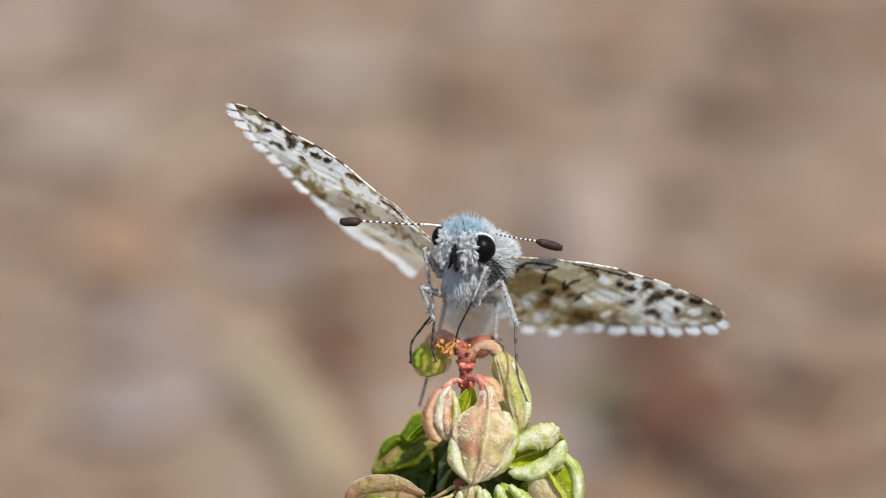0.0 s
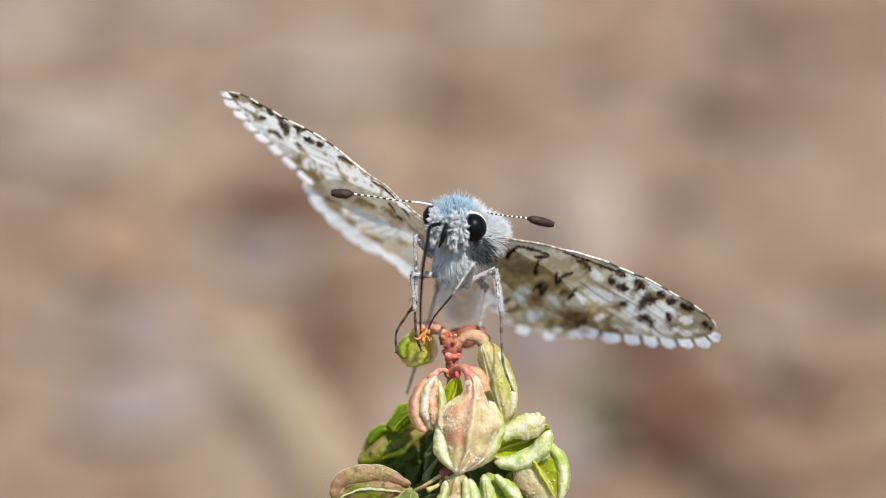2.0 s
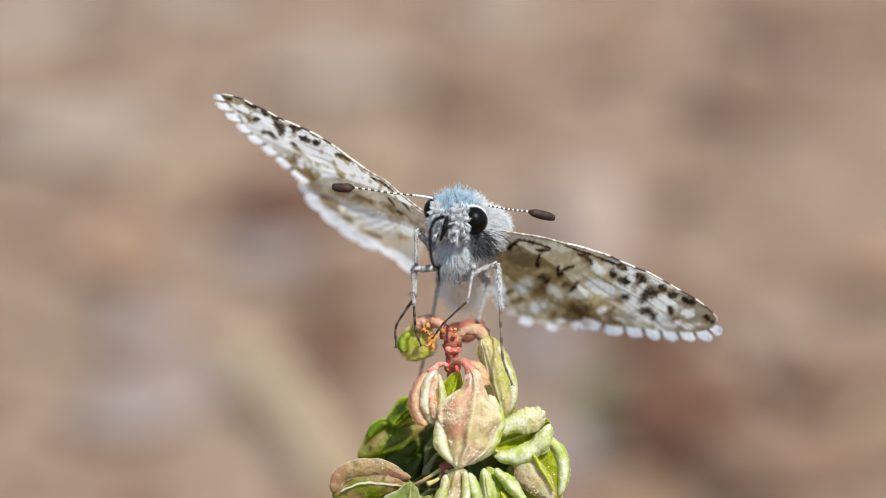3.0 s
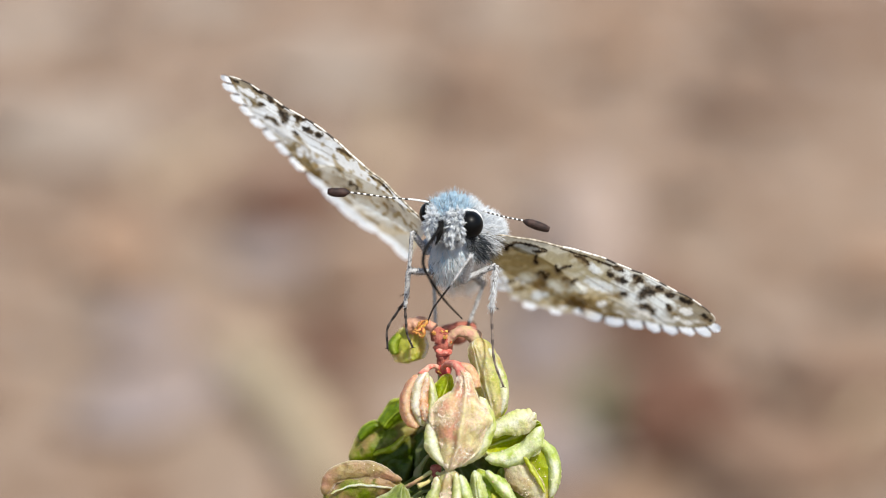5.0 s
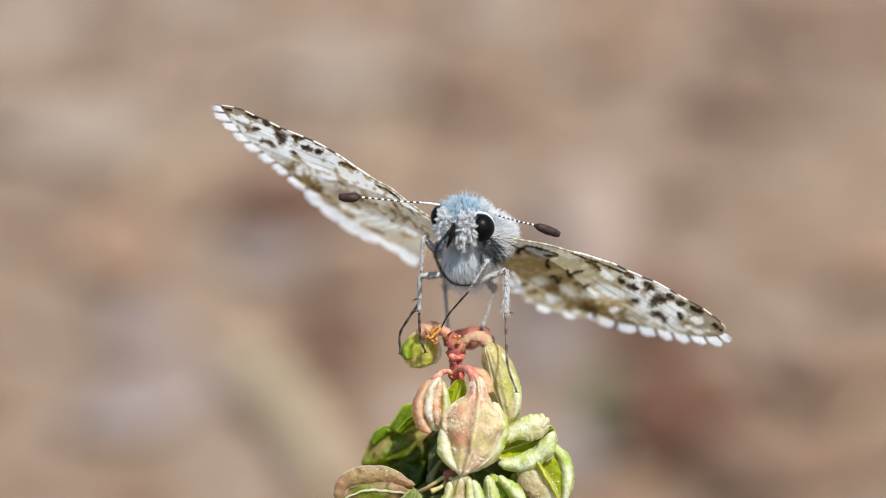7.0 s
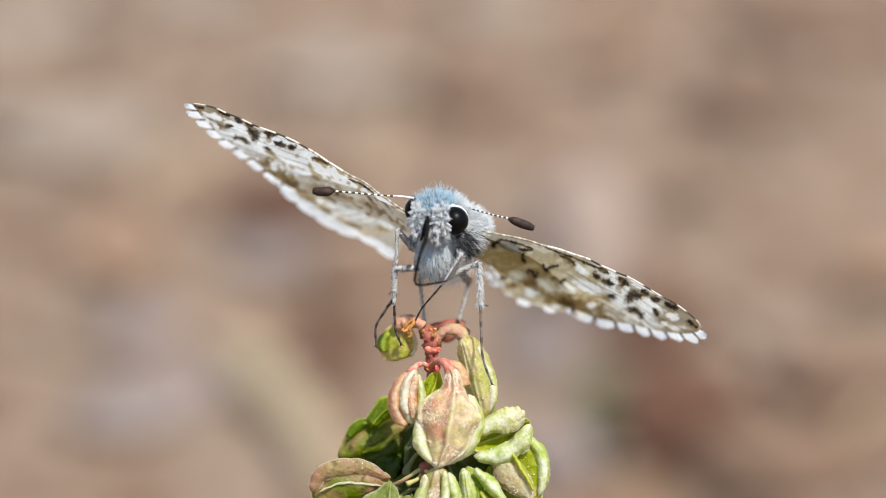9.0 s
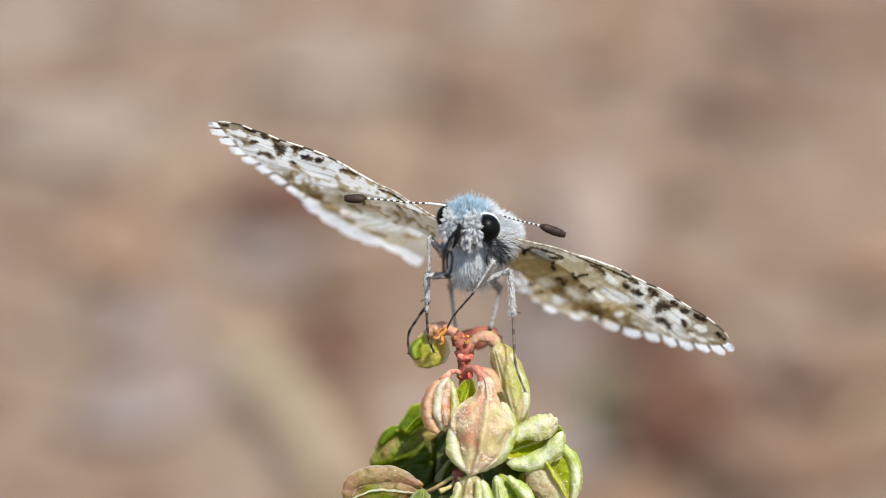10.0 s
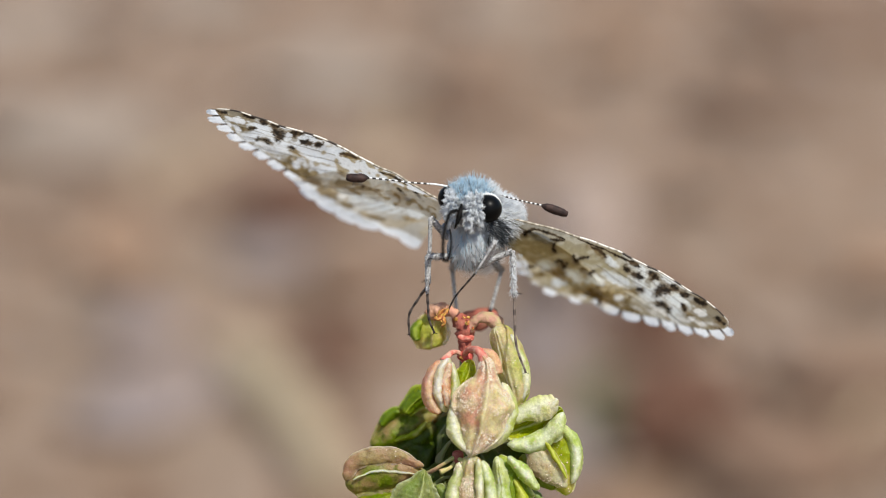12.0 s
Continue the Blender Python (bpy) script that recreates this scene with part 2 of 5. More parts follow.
def tube(name, points, radii, mat, n=16, sides=8, wobble=0.0):
    path = curve(points, n)
    rr = [np.interp(i / n, np.linspace(0, 1, len(radii)), radii) for i in range(n + 1)]
    v, f = tube_data(path, rr, sides, wobble=wobble)
    return mesh_from(name, scaled(v), f, mat)


def ball_data(centre, radii, nu=28, nv=18, lump=0.0, freq=0.03):
    v, f = [], []
    for j in range(nv + 1):
        th = math.pi * j / nv
        for i in range(nu):
            ph = 2 * math.pi * i / nu
            d = Vector((math.sin(th) * math.cos(ph), math.sin(th) * math.sin(ph), math.cos(th)))
            q = Vector((d.x * radii[0], d.y * radii[1], d.z * radii[2]))
            q *= 1 + lump * noise.noise(q * freq + Vector(centre))
            v.append(Vector(centre) + q)
    for j in range(nv):
        for i in range(nu):
            k = (i + 1) % nu
            f.append((j * nu + i, (j + 1) * nu + i, (j + 1) * nu + k, j * nu + k))
    return v, f


def ball(name, centre, radii, mat, **kw):
    v, f = ball_data(centre, radii, **kw)
    return mesh_from(name, scaled(v), f, mat)


def root(name, label, category, m):
    ob = new(name)
    ob.empty_display_size = 0.002
    ob.matrix_world = m
    return tagged(ob, label, category)


VIEW = pose(0, 0, LIFT, -TILT, 0, 0)


def stand(x, y, z):
    """A pose facing the lens, x right, y away and z up in units from the point in focus."""
    return VIEW @ pose(x * U, y * U, z * U)


# ---- ground ----
GROUND = mottled("dry_soil", [(0.24, 0.152, 0.098), (0.28, 0.184, 0.120), (0.18, 0.111, 0.069), (0.295, 0.222, 0.165)], 6.0, 0.95, 0.1, 120, 0.004)


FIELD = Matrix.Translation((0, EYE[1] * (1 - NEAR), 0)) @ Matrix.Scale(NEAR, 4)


def ground():
    v, f = [], []
    ring = [0.0] + [0.06 * 1.16 ** k for k in range(60)] + [900.0, 3000.0]
    for r in ring:
        for k in range(72):
            a = 2 * math.pi * k / 72
            p = Vector((r * math.cos(a), r * math.sin(a), 0))
            p.z = 0.008 * noise.noise(p * 9) * min(1, r * 8) if r < 30 else 0
            v.append(p)
    for j in range(len(ring) - 1):
        for k in range(72):
            q = (k + 1) % 72
            f.append((j * 72 + k, (j + 1) * 72 + k, (j + 1) * 72 + q, j * 72 + q))
    ob = new("ground", mesh_from("ground", v, f, GROUND))
    ob.matrix_world = FIELD
    tagged(ob, "dry reddish-brown soil with leaf litter, in sunlight", "ground", kind="structure")


ground()

# ---- seed stalk ----
M_ARM = mottled("blushing_arm", [(0.48, 0.46, 0.18), (0.56, 0.27, 0.18), (0.42, 0.46, 0.13)], 900, 0.45, 0.4, 5000, 0.00008)
M_GRAIN = mottled("glistening_grain", [(0.80, 0.70, 0.50), (0.88, 0.84, 0.68), (0.74, 0.52, 0.38)], 1500, 0.14, 0.7)
# red kept dark, with shade on the stalk tip put into the colour
M_RUST_STALK = mottled("rust_stalk", [(0.38, 0.085, 0.062), (0.38, 0.17, 0.11), (0.26, 0.06, 0.045)], 1500, 0.75, 0.2, 5000, 0.00008)


def valve_mesh(name, width, height, depth, mat, turn, seed, flare=0.22, ridge=0.15, spine=None, peak=0.42):
    """One of three papery walls of a fruit, hanging from the origin; its face looks along turn (degrees)."""
    rng = random.Random(seed)
    nu, nv = 30, 34
    off = Vector((rng.uniform(0, 90), rng.uniform(0, 90), rng.uniform(0, 90)))
    v, rim = [], []
    line = curve(spine, nv) if spine else None
    for side in (0, 1):
        for j in range(nv + 1):
            t = j / nv
            prof = (0.5 - 0.5 * math.cos(math.pi * t / peak)) ** 0.62 if t < peak else max(0.0, 1 - ((t - peak) / (1 - peak)) ** 2.4) ** 0.62
            prof = max(prof, 0.07)
            for i in range(nu + 1):
                a = 2 * i / nu - 1
                ang = radians(turn) + a * radians(64)
                r = prof * (0.80 + 0.09 * math.cos(a * math.pi) + flare * abs(a) ** 5)
                r += prof * ridge * math.exp(-(a / 0.17) ** 2) * math.sin(math.pi * min(1, t * 1.15)) ** 0.6
                r -= prof * 0.05 * math.exp(-((abs(a) - 0.36) / 0.16) ** 2)
                wob = noise.noise(Vector((a * 1.9, t * 3.2, 0)) + off) * 0.20 + noise.noise(Vector((a * 4.5, t * 6.5, 3)) + off) * 0.065
                wob += noise.noise(Vector((a * 11, t * 15, 6)) + off) * 0.022
                r *= 1 + wob * (0.7 + 1.0 * abs(a) ** 3)
                r -= side * 0.035
                q = Vector((math.sin(ang) * r * width / 2, -math.cos(ang) * r * depth / 2, -t * height))
                q.z += abs(a) ** 3 * height * 0.05 * math.sin(6 * t + seed)
                if line:
                    way = (line[min(j + 1, nv)] - line[max(j - 1, 0)]).normalized()
                    across = Vector((-way.z, 0, way.x)).normalized()
                    q = line[j] + across * q.x + Vector((0, q.y, 0))
                lump = Vector((seed // 3 * 31.0, 7, 3))
                fade = min(1.0, t * 4)
                q += (noise.noise_vector(q * 0.024 + lump) * 7 + noise.noise_vector(q * 0.06 + lump) * 3) * fade
                v.append(q)
                rim.append(0.35 * max(0.0, min(1.0, (abs(a) - 0.55) / 0.4)) + max(0.0, min(1.0, (abs(a) - 0.86) / 0.1)) * 0.5 + 0.35 * math.exp(-(a / 0.12) ** 2))
    f, w = [], nu + 1
    top = (nv + 1) * w
    for j in range(nv):
        for i in range(nu):
            q = j * w + i
            f.append((q, q + w, q + w + 1, q + 1))
            f.append((top + q, top + q + 1, top + q + w + 1, top + q + w))
    for j in range(nv):
        for i in (0, nu):
            q = j * w + i
            f.append((q, q + w, top + q + w, top + q) if i else (q, top + q, top + q + w, q + w))
    for i in range(nu):
        q = nv * w + i
        f.append((q, top + q, top + q + 1, q + 1))
        f.append((i, i + 1, top + i + 1, top + i))
    smooth_faces = len(f)
    grain = [] if mat not in (M_PINK, M_SALMON, M_FROST, M_CREAM) else range(900 if mat is not M_CREAM else 160)
    for _ in grain:
        # a glistening grain on the outer face
        j, i = rng.randrange(4, nv - 3), rng.randrange(3, nu - 3)
        q = j * w + i
        if noise.noise(v[q] * 0.03 + off) < -0.12:
            continue
        s_, t_ = rng.random(), rng.random()
        at = v[q].lerp(v[q + 1], s_).lerp(v[q + w].lerp(v[q + w + 1], s_), t_)
        e1 = (v[q + 1] - v[q]).normalized()
        nrm = e1.cross(v[q + w] - v[q]).normalized()
        if nrm.dot(Vector((math.sin(radians(turn)), -math.cos(radians(turn)), 0))) < 0:
            nrm = -nrm
        e2 = nrm.cross(e1)
        size = rng.uniform(0.5, 1.15)
        b = len(v)
        for r, z in ((1.0, -0.2), (0.75, 0.55)):
            for k in range(6):
                v.append(at + (e1 * math.cos(k * 1.0472) + e2 * math.sin(k * 1.0472)) * size * r + nrm * size * z)
        v.append(at + nrm * size * 0.85)
        rim += [0.8] * 13
        for k in range(6):
            k2 = (k + 1) % 6
            f += [(b + k, b + k2, b + 6 + k2, b + 6 + k), (b + 6 + k, b + 6 + k2, b + 12)]
    me = mesh_from(name, scaled(v), f, mat)
    me.materials.append(M_GRAIN)
    me.polygons.foreach_set("material_index", [0] * smooth_faces + [1] * (len(f) - smooth_faces))
    at = me.attributes.new("rim", "FLOAT", "POINT")
    at.data.foreach_set("value", [min(1.0, x) for x in rim])
    return me


def fruit(plant, place, size, turns, spin, mat, seed, label="", **kw):
    """A three-walled fruit; place: where it hangs, size: width, height, depth, turns: its rotation in degrees."""
    width, height, depth = size
    spine = kw.get("spine")
    middle = Vector(spine[len(spine) // 2]) if spine else Vector((0, 0, -height * 0.48))
    tall = height * (0.2 if spine else 0.42)
    core = part("fruit", ball("fruit", middle, (width * 0.3, depth * 0.3, tall), mat, nu=14, nv=10), plant, label)
    core.matrix_basis = pose(place[0] * U, place[1] * U, place[2] * U, *turns)
    for k in range(3):
        part("valve", valve_mesh("valve", width, height, depth, mat, 120 * k + spin, seed * 3 + k, **kw), core)
    return core


def pod_valve(spine, half, depth, mat, seed, core=0.7, rib=0.0, at=0.06, broad=0.085, curl=0.0, flute=0.0, wrinkle=0.0, grains=0):
    """One wall of a fruit along a spine, half: its half widths on the way. Its core swells (or sinks) by depth, a thin
    wavy flange runs round it, a rib or groove down its face at the share given."""
    rng = random.Random(seed)
    off = Vector((rng.uniform(0, 90), rng.uniform(0, 90), rng.uniform(0, 90)))
    nv, nu = 60, 96
    line = curve(spine, nv)
    run = [0.0]
    for p, q in zip(spine, spine[1:]):
        run.append(run[-1] + (Vector(q) - Vector(p)).length)
    wide = np.interp(np.linspace(0, run[-1], nv + 1), run, half)
    soft = np.convolve(np.pad(wide, 4, mode="edge"), np.ones(9) / 9, "valid")
    v, rim, base = [], [], []
    for j in range(nv + 1):
        t = j / nv
        d = (line[min(j + 1, nv)] - line[max(j - 1, 0)]).normalized()
        across = d.cross(Vector((0, 1, 0))).normalized()
        front = -(across.cross(d))
        round_off = math.sqrt(min(1.0, t / 0.07, (1 - t) / 0.07) * 0.96 + 0.04)
        w = soft[j] * round_off
        swell = depth * (soft[j] / max(soft)) ** 0.6 * round_off
        mid = math.sin(math.pi * t) ** 0.5
        for k in range(nu):
            ang = 2 * math.pi * k / nu
            a, up = math.cos(ang), math.sin(ang)
            n1 = noise.noise(Vector((t * 6, 1 if a > 0 else 5, 0)) + off)
            n2 = noise.noise(Vector((t * 15, 1 if a > 0 else 5, 4)) + off)
            edge = 1 + flute * (0.14 * n1 + 0.07 * n2) * abs(a) ** 4
            dome = max(0.0, 1 - (abs(a) / core) ** 2.2) ** 0.75
            thin = min(2.6, 0.22 * w + 0.6) * abs(up) ** 0.5
            h = swell * dome + curl * w * smooth_step(0.35, 1.0, abs(a))
            h += flute * (4.5 * n1 + 2.5 * n2) * smooth_step(0.45, 1.0, abs(a)) * mid
            h += rib * math.exp(-((a - at) / broad) ** 2) * mid - abs(rib) * 0.5 * math.exp(-((abs(a - at) - 0.26) / 0.13) ** 2) * mid
            if up > 0:
                h += wrinkle * 0.9 * math.sin(t * 34 - 5 * abs(a - at) + 5 * noise.noise(Vector((t * 5, a * 2, 3)) + off)) * smooth_step(0.08, 0.3, abs(a - at)) * mid
                h += thin
            else:
                h = h - thin if depth < 0 or abs(a) > core else min(h - thin, 0.3 * h - thin)
            q = line[j] + across * (a * w * edge) + front * h
            q += noise.noise_vector(q * 0.028 + off) * 4.0 + noise.noise_vector(q * 0.075 + off) * 1.5 + noise.noise_vector(q * 0.17 + off) * 0.6 + noise.noise_vector(q * 0.4 + off) * 0.2
            v.append(q)
            crest = 0.9 * math.exp(-((a - at) / 0.66) ** 2) * smooth_step(-0.9, 0.35, noise.noise(q * 0.05 + off) + 0.4 * noise.noise(q * 0.15 + off)) if core > 0.87 and up > 0 else 0.0
            rim.append(crest if core > 0.87 else min(1.0, 0.65 * smooth_step(core - 0.12, core + 0.18, abs(a)) + 0.3 * smooth_step(0.9, 0.98, abs(a)) + (0.7 * math.exp(-((a - at) / (0.8 * broad)) ** 2) if rib > 0 and up > 0 else 0.0)))
            base.append(smooth_step(0.30, 0.0, t + 0.2 * noise.noise(q * 0.05 + off)))
    f = []
    for j in range(nv):
        for k in range(nu):
            q = (k + 1) % nu
            f.append((j * nu + k, (j + 1) * nu + k, (j + 1) * nu + q, j * nu + q))
    f += [tuple(range(nu)), tuple(nv * nu + k for k in reversed(range(nu)))]
    wall = len(f)
    for _ in range(grains):
        # a glistening grain on the outer face
        j, k = rng.randrange(3, nv - 3), rng.randrange(4, nu // 2 - 4)
        q = j * nu + k
        if noise.noise(v[q] * 0.035 + off) < -0.10:
            continue
        s_, t_ = rng.random(), rng.random()
        at = v[q].lerp(v[q + 1], s_).lerp(v[q + nu].lerp(v[q + nu + 1], s_), t_)
        e1 = (v[q + 1] - v[q]).normalized()
        nrm = e1.cross(v[q + nu] - v[q]).normalized()
        if nrm.y > 0:
            nrm = -nrm
        e2 = nrm.cross(e1)
        size = 0.4 + 1.25 * rng.random() ** 2.6
        b = len(v)
        for r, z in ((1.0, -0.2), (0.75, 0.5)):
            for i in range(6):
                v.append(at + (e1 * math.cos(i * 1.0472) + e2 * math.sin(i * 1.0472)) * size * r + nrm * size * z)
        v.append(at + nrm * size * 0.8)
        rim += [0.8] * 13
        base += [0.0] * 13
        for i in range(6):
            i2 = (i + 1) % 6
            f += [(b + i, b + i2, b + 6 + i2, b + 6 + i), (b + 6 + i, b + 6 + i2, b + 12)]
    me = mesh_from("valve", scaled(v), f, mat)
    me.materials.append(M_GRAIN)
    me.polygons.foreach_set("material_index", [0] * wall + [1] * (len(f) - wall))
    for key, values in (("rim", rim), ("base", base)):
        me.attributes.new(key, "FLOAT", "POINT").data.foreach_set("value", values)
    return me


def smooth_step(lo, hi, x):
    t = max(0.0, min(1.0, (x - lo) / (hi - lo)))
    return t * t * (3 - 2 * t)


# fruits near the top: label, walls (spine, half widths, depth, material, relief) in the stalk's space
PODS = (
    ("blushing cream fruit with a raised rib", (
        ([(32, -78, 8), (41, -78, -8), (41, -78, -32), (38, -78, -47), (36, -78, -63), (34, -78, -85), (30, -78, -115), (21, -78, -148), (13, -78, -175)], (9, 16, 19, 42, 50, 53, 47, 24, 4), 22, M_PINK, dict(core=0.86, rib=10, broad=0.10, grains=3600, flute=0.8, curl=0.03, wrinkle=1.0)),
        ([(-19, -76, -85), (-15, -76, -125), (11, -76, -166)], (5, 16, 5), 8, M_CREAM, dict(core=0.9, grains=15)),
        ([(68, -62, -41), (84, -62, -84), (68, -62, -128), (33, -62, -166)], (8, 15, 16, 5), 9, M_CREAM, dict(core=0.9, grains=50, flute=1.0)),
    )),
    ("small salmon pink fruit with a pale lip", (
        ([(-27, -48, 0), (-39, -48, -28), (-40, -48, -65), (-30, -48, -96)], (9, 20, 22, 8), 18, M_CREAM, dict(core=0.95, flute=0.4, grains=40)),
        ([(-37, -52, -2), (-55, -52, -27), (-60, -52, -60), (-52, -52, -87), (-37, -52, -96)], (6, 11, 12, 11, 4), 15, M_SALMON, dict(core=0.95, grains=30)),
        ([(-29, -66, 0), (-42, -66, -26), (-45, -66, -58), (-38, -66, -80)], (4, 9, 9, 4), 9, M_BLOOM, dict(core=0.9, flute=0.5, grains=65)),
        ([(-25, -63, -5), (-30, -63, -32), (-31, -63, -62), (-27, -63, -86)], (5, 9, 10, 5), 8, M_VEINED, dict(core=0.9, grains=75, wrinkle=1.5)),
        ([(-20, -60, -7), (-13, -60, -37), (-17, -60, -73), (-23, -60, -90)], (4, 8, 8, 4), 8, M_CREAM, dict(core=0.95, grains=30)),
    )),
    ("olive fruit deep between the others", (
        ([(13, -38, -2), (7, -38, -28), (-3, -38, -58)], (7, 20, 14), 10, M_LIME, dict(core=0.8, rib=4, grains=15)),
    )),
    ("curved pale green fruit with a pink base", (
        ([(60, -9, 58), (68, -9, 42), (79, -7, 14), (89, -6, -26), (97, -6, -68), (93, -6, -97)], (13, 22, 27, 29, 24, 6), 22, M_BUFF, dict(core=0.92, rib=-8, at=-0.42, flute=0.5, grains=130)),
        ([(84, -14, 41), (102, -14, 3), (112, -14, -42), (108, -14, -80)], (6, 11, 12, 5), 10, M_CREAM, dict(core=0.95, grains=50)),
    )),
    ("pink fold of a fruit", (
        ([(31, -30, 14), (53, -30, 3), (63, -30, -31)], (6, 11, 9), 9, M_SALMON, dict(core=0.9, grains=22)),
    )),
    ("green fruit with a pinkish edge", (
        ([(-44, 60, 78), (-54, 60, 58), (-59, 60, 34), (-56, 60, 10)], (17, 30, 33, 25), 16, M_OLIVE, dict(core=0.8, curl=0.1, rib=4, flute=0.5)),
        ([(-74, 48, 64), (-85, 48, 46), (-80, 48, 26)], (5, 11, 7), 9, M_GREEN, dict(core=0.9)),
        ([(-27, 50, 62), (-24, 50, 40), (-34, 50, 16)], (2.5, 4, 2.5), 4, M_BLOOM, dict(core=0.9)),
    )),
    ("pale green fruit split along a yellow rib", (
        ([(75, -20, -134), (117, -20, -125), (152, -20, -110), (175, -20, -90)], (12, 36, 38, 15), -11, M_WEDGE, dict(core=0.62, curl=0.22, rib=7, at=0.05, flute=1.2)),
        ([(81, -34, -109), (116, -34, -95), (147, -34, -86), (169, -34, -80)], (10, 19, 23, 16), 7, M_CREAM, dict(core=0.92, flute=1.2, grains=65)),
        ([(79, -36, -152), (111, -36, -154), (143, -36, -143), (169, -36, -118), (178, -36, -96)], (7, 16, 19, 15, 6), 8, M_MINT, dict(core=0.88, flute=1.3, grains=50)),
        ([(155, -38, -88), (163, -38, -78), (166, -38, -70)], (7, 8, 4), 6, M_CREAM, dict(core=0.95, flute=0.8)),
    )),
    ("green and beige fruit with a pale rim", (
        ([(151, -4, -111), (171, -4, -153), (177, -4, -198), (183, -4, -246)], (12, 36, 38, 9), 18, M_FARPOD, dict(core=0.8, curl=0.1, flute=1.2, grains=65)),
        ([(174, -16, -118), (195, -16, -148), (202, -16, -186), (192, -16, -225)], (6, 13, 14, 7), 12, M_MINT, dict(core=0.92, flute=0.8, grains=40)),
        ([(120, -28, -157), (140, -28, -183), (164, -28, -209), (182, -28, -229)], (12, 29, 22, 6), 9, M_FROST, dict(core=0.92, grains=300, flute=0.8)),
        ([(145, -42, -146), (166, -42, -176), (184, -42, -214)], (3, 5, 3), 5, M_LIME, dict(core=0.95)),
        ([(107, 0, -176), (127, 0, -208), (168, 0, -235)], (8, 18, 10), 10, M_GREEN, dict(core=0.9)),
    )),
    ("dull green fruit with a brownish blush", (
        ([(-41, 70, -109), (-95, 70, -130), (-133, 70, -148), (-167, 70, -168)], (10, 40, 36, 10), 18, M_DUSK, dict(core=0.7, curl=0.12, flute=0.8, wrinkle=0.6)),
        # this wall's shade is put into its darker green
        ([(-43, 58, -127), (-78, 58, -155), (-116, 58, -175)], (10, 24, 13), 12, M_SHADED_GREEN, dict(core=0.85)),
        ([(-63, 44, -119), (-88, 44, -141), (-122, 44, -156)], (3, 7, 3), 5, M_LIME, dict(core=0.9)),
    )),
    ("small green fruit", (
        ([(-47, 50, -56), (-80, 50, -76), (-107, 50, -105)], (12, 22, 12), 16, M_GREEN, dict(core=0.8, rib=3)),
    )),
    ("small green fruit", (
        ([(-107, 60, -100), (-132, 60, -112), (-150, 60, -128)], (8, 14, 8), 10, M_GREEN, dict(core=0.8)),
    )),
    ("green fruit with a brown rolled lip", (
        ([(-69, -12, -205), (-118, -12, -203), (-168, -12, -211), (-208, -12, -231)], (9, 38, 40, 20), 18, M_DUSK, dict(core=0.75, flute=0.8, curl=0.1, wrinkle=1.2)),
        ([(-71, -26, -194), (-114, -26, -176), (-159, -26, -175), (-194, -26, -189), (-208, -26, -218)], (7, 16, 18, 15, 8), 5, M_RUSSET, dict(core=0.8, grains=15, flute=0.9, curl=0.06)),
        ([(-81, -35, -206), (-124, -35, -201), (-169, -35, -203), (-193, -35, -217)], (1.5, 2.6, 2.6, 1.5), 2, M_CREAM, dict(core=0.9)),
        ([(-99, -14, -249), (-150, -14, -261), (-190, -14, -259)], (16, 24, 14), 16, M_GREEN, dict(core=0.8)),
    )),
    ("pale glaucous green fruit", (
        ([(-67, -52, -199), (-73, -52, -221), (-81, -52, -250), (-89, -52, -282)], (6, 26, 50, 46), 18, M_GLAUCOUS, dict(core=0.75, rib=5, flute=0.9, curl=0.12)),
        ([(-49, -50, -223), (-29, -50, -250), (-21, -50, -280)], (8, 18, 16), 12, M_GLAUCOUS, dict(core=0.8)),
    )),
    ("frosted cream fruit with a brown groove", (
        ([(14, -70, -169), (11, -70, -213), (5, -70, -274)], (11, 36, 44), 12, M_FROSTPOD, dict(core=0.9, flute=0.6, grains=75)),
        ([(-5, -80, -180), (-14, -80, -218), (-19, -80, -273)], (6, 12, 15), 13, M_CREAM, dict(core=0.95, flute=0.6, grains=75)),
        ([(12, -82, -172), (8, -82, -211), (4, -82, -273)], (6, 11, 13), 8, M_FROST, dict(core=0.95, rib=-3, grains=700)),
        ([(26, -86, -173), (28, -86, -211), (28, -86, -270)], (5, 8, 9), 9, M_CREAM, dict(core=0.95, grains=75)),
        ([(34, -78, -176), (45, -78, -214), (50, -78, -269)], (6, 11, 13), 11, M_MINT, dict(core=0.95, flute=0.6, grains=40)),
    )),
    ("pale green fruit with a whitish folded wall", (
        ([(65, -40, -172), (81, -40, -214), (95, -40, -278)], (10, 32, 40), 12, M_PALEGREEN, dict(core=0.85, flute=1.0, curl=0.08)),
        ([(61, -50, -173), (67, -50, -215), (74, -50, -277)], (8, 17, 21), 16, M_MINT, dict(core=0.9, flute=0.8, rib=3)),
        ([(78, -58, -174), (106, -58, -200), (133, -58, -230)], (6, 14, 5), 11, M_MINT, dict(core=0.92, grains=22, flute=1.0)),
        ([(93, -54, -214), (104, -54, -244), (110, -54, -276)], (5, 12, 13), 10, M_LIME, dict(core=0.92)),
    )),
)


def pods(plant):
    for k, (label, walls) in enumerate(PODS):
        spine, half, depth, mat, relief = walls[0]
        core = part("fruit", pod_valve(spine, half, depth, mat, 900 + 10 * k, **relief), plant, label)
        for i, (spine, half, depth, mat, relief) in enumerate(walls[1:]):
            part("valve", pod_valve(spine, half, depth, mat, 901 + 10 * k + i, **relief), core)


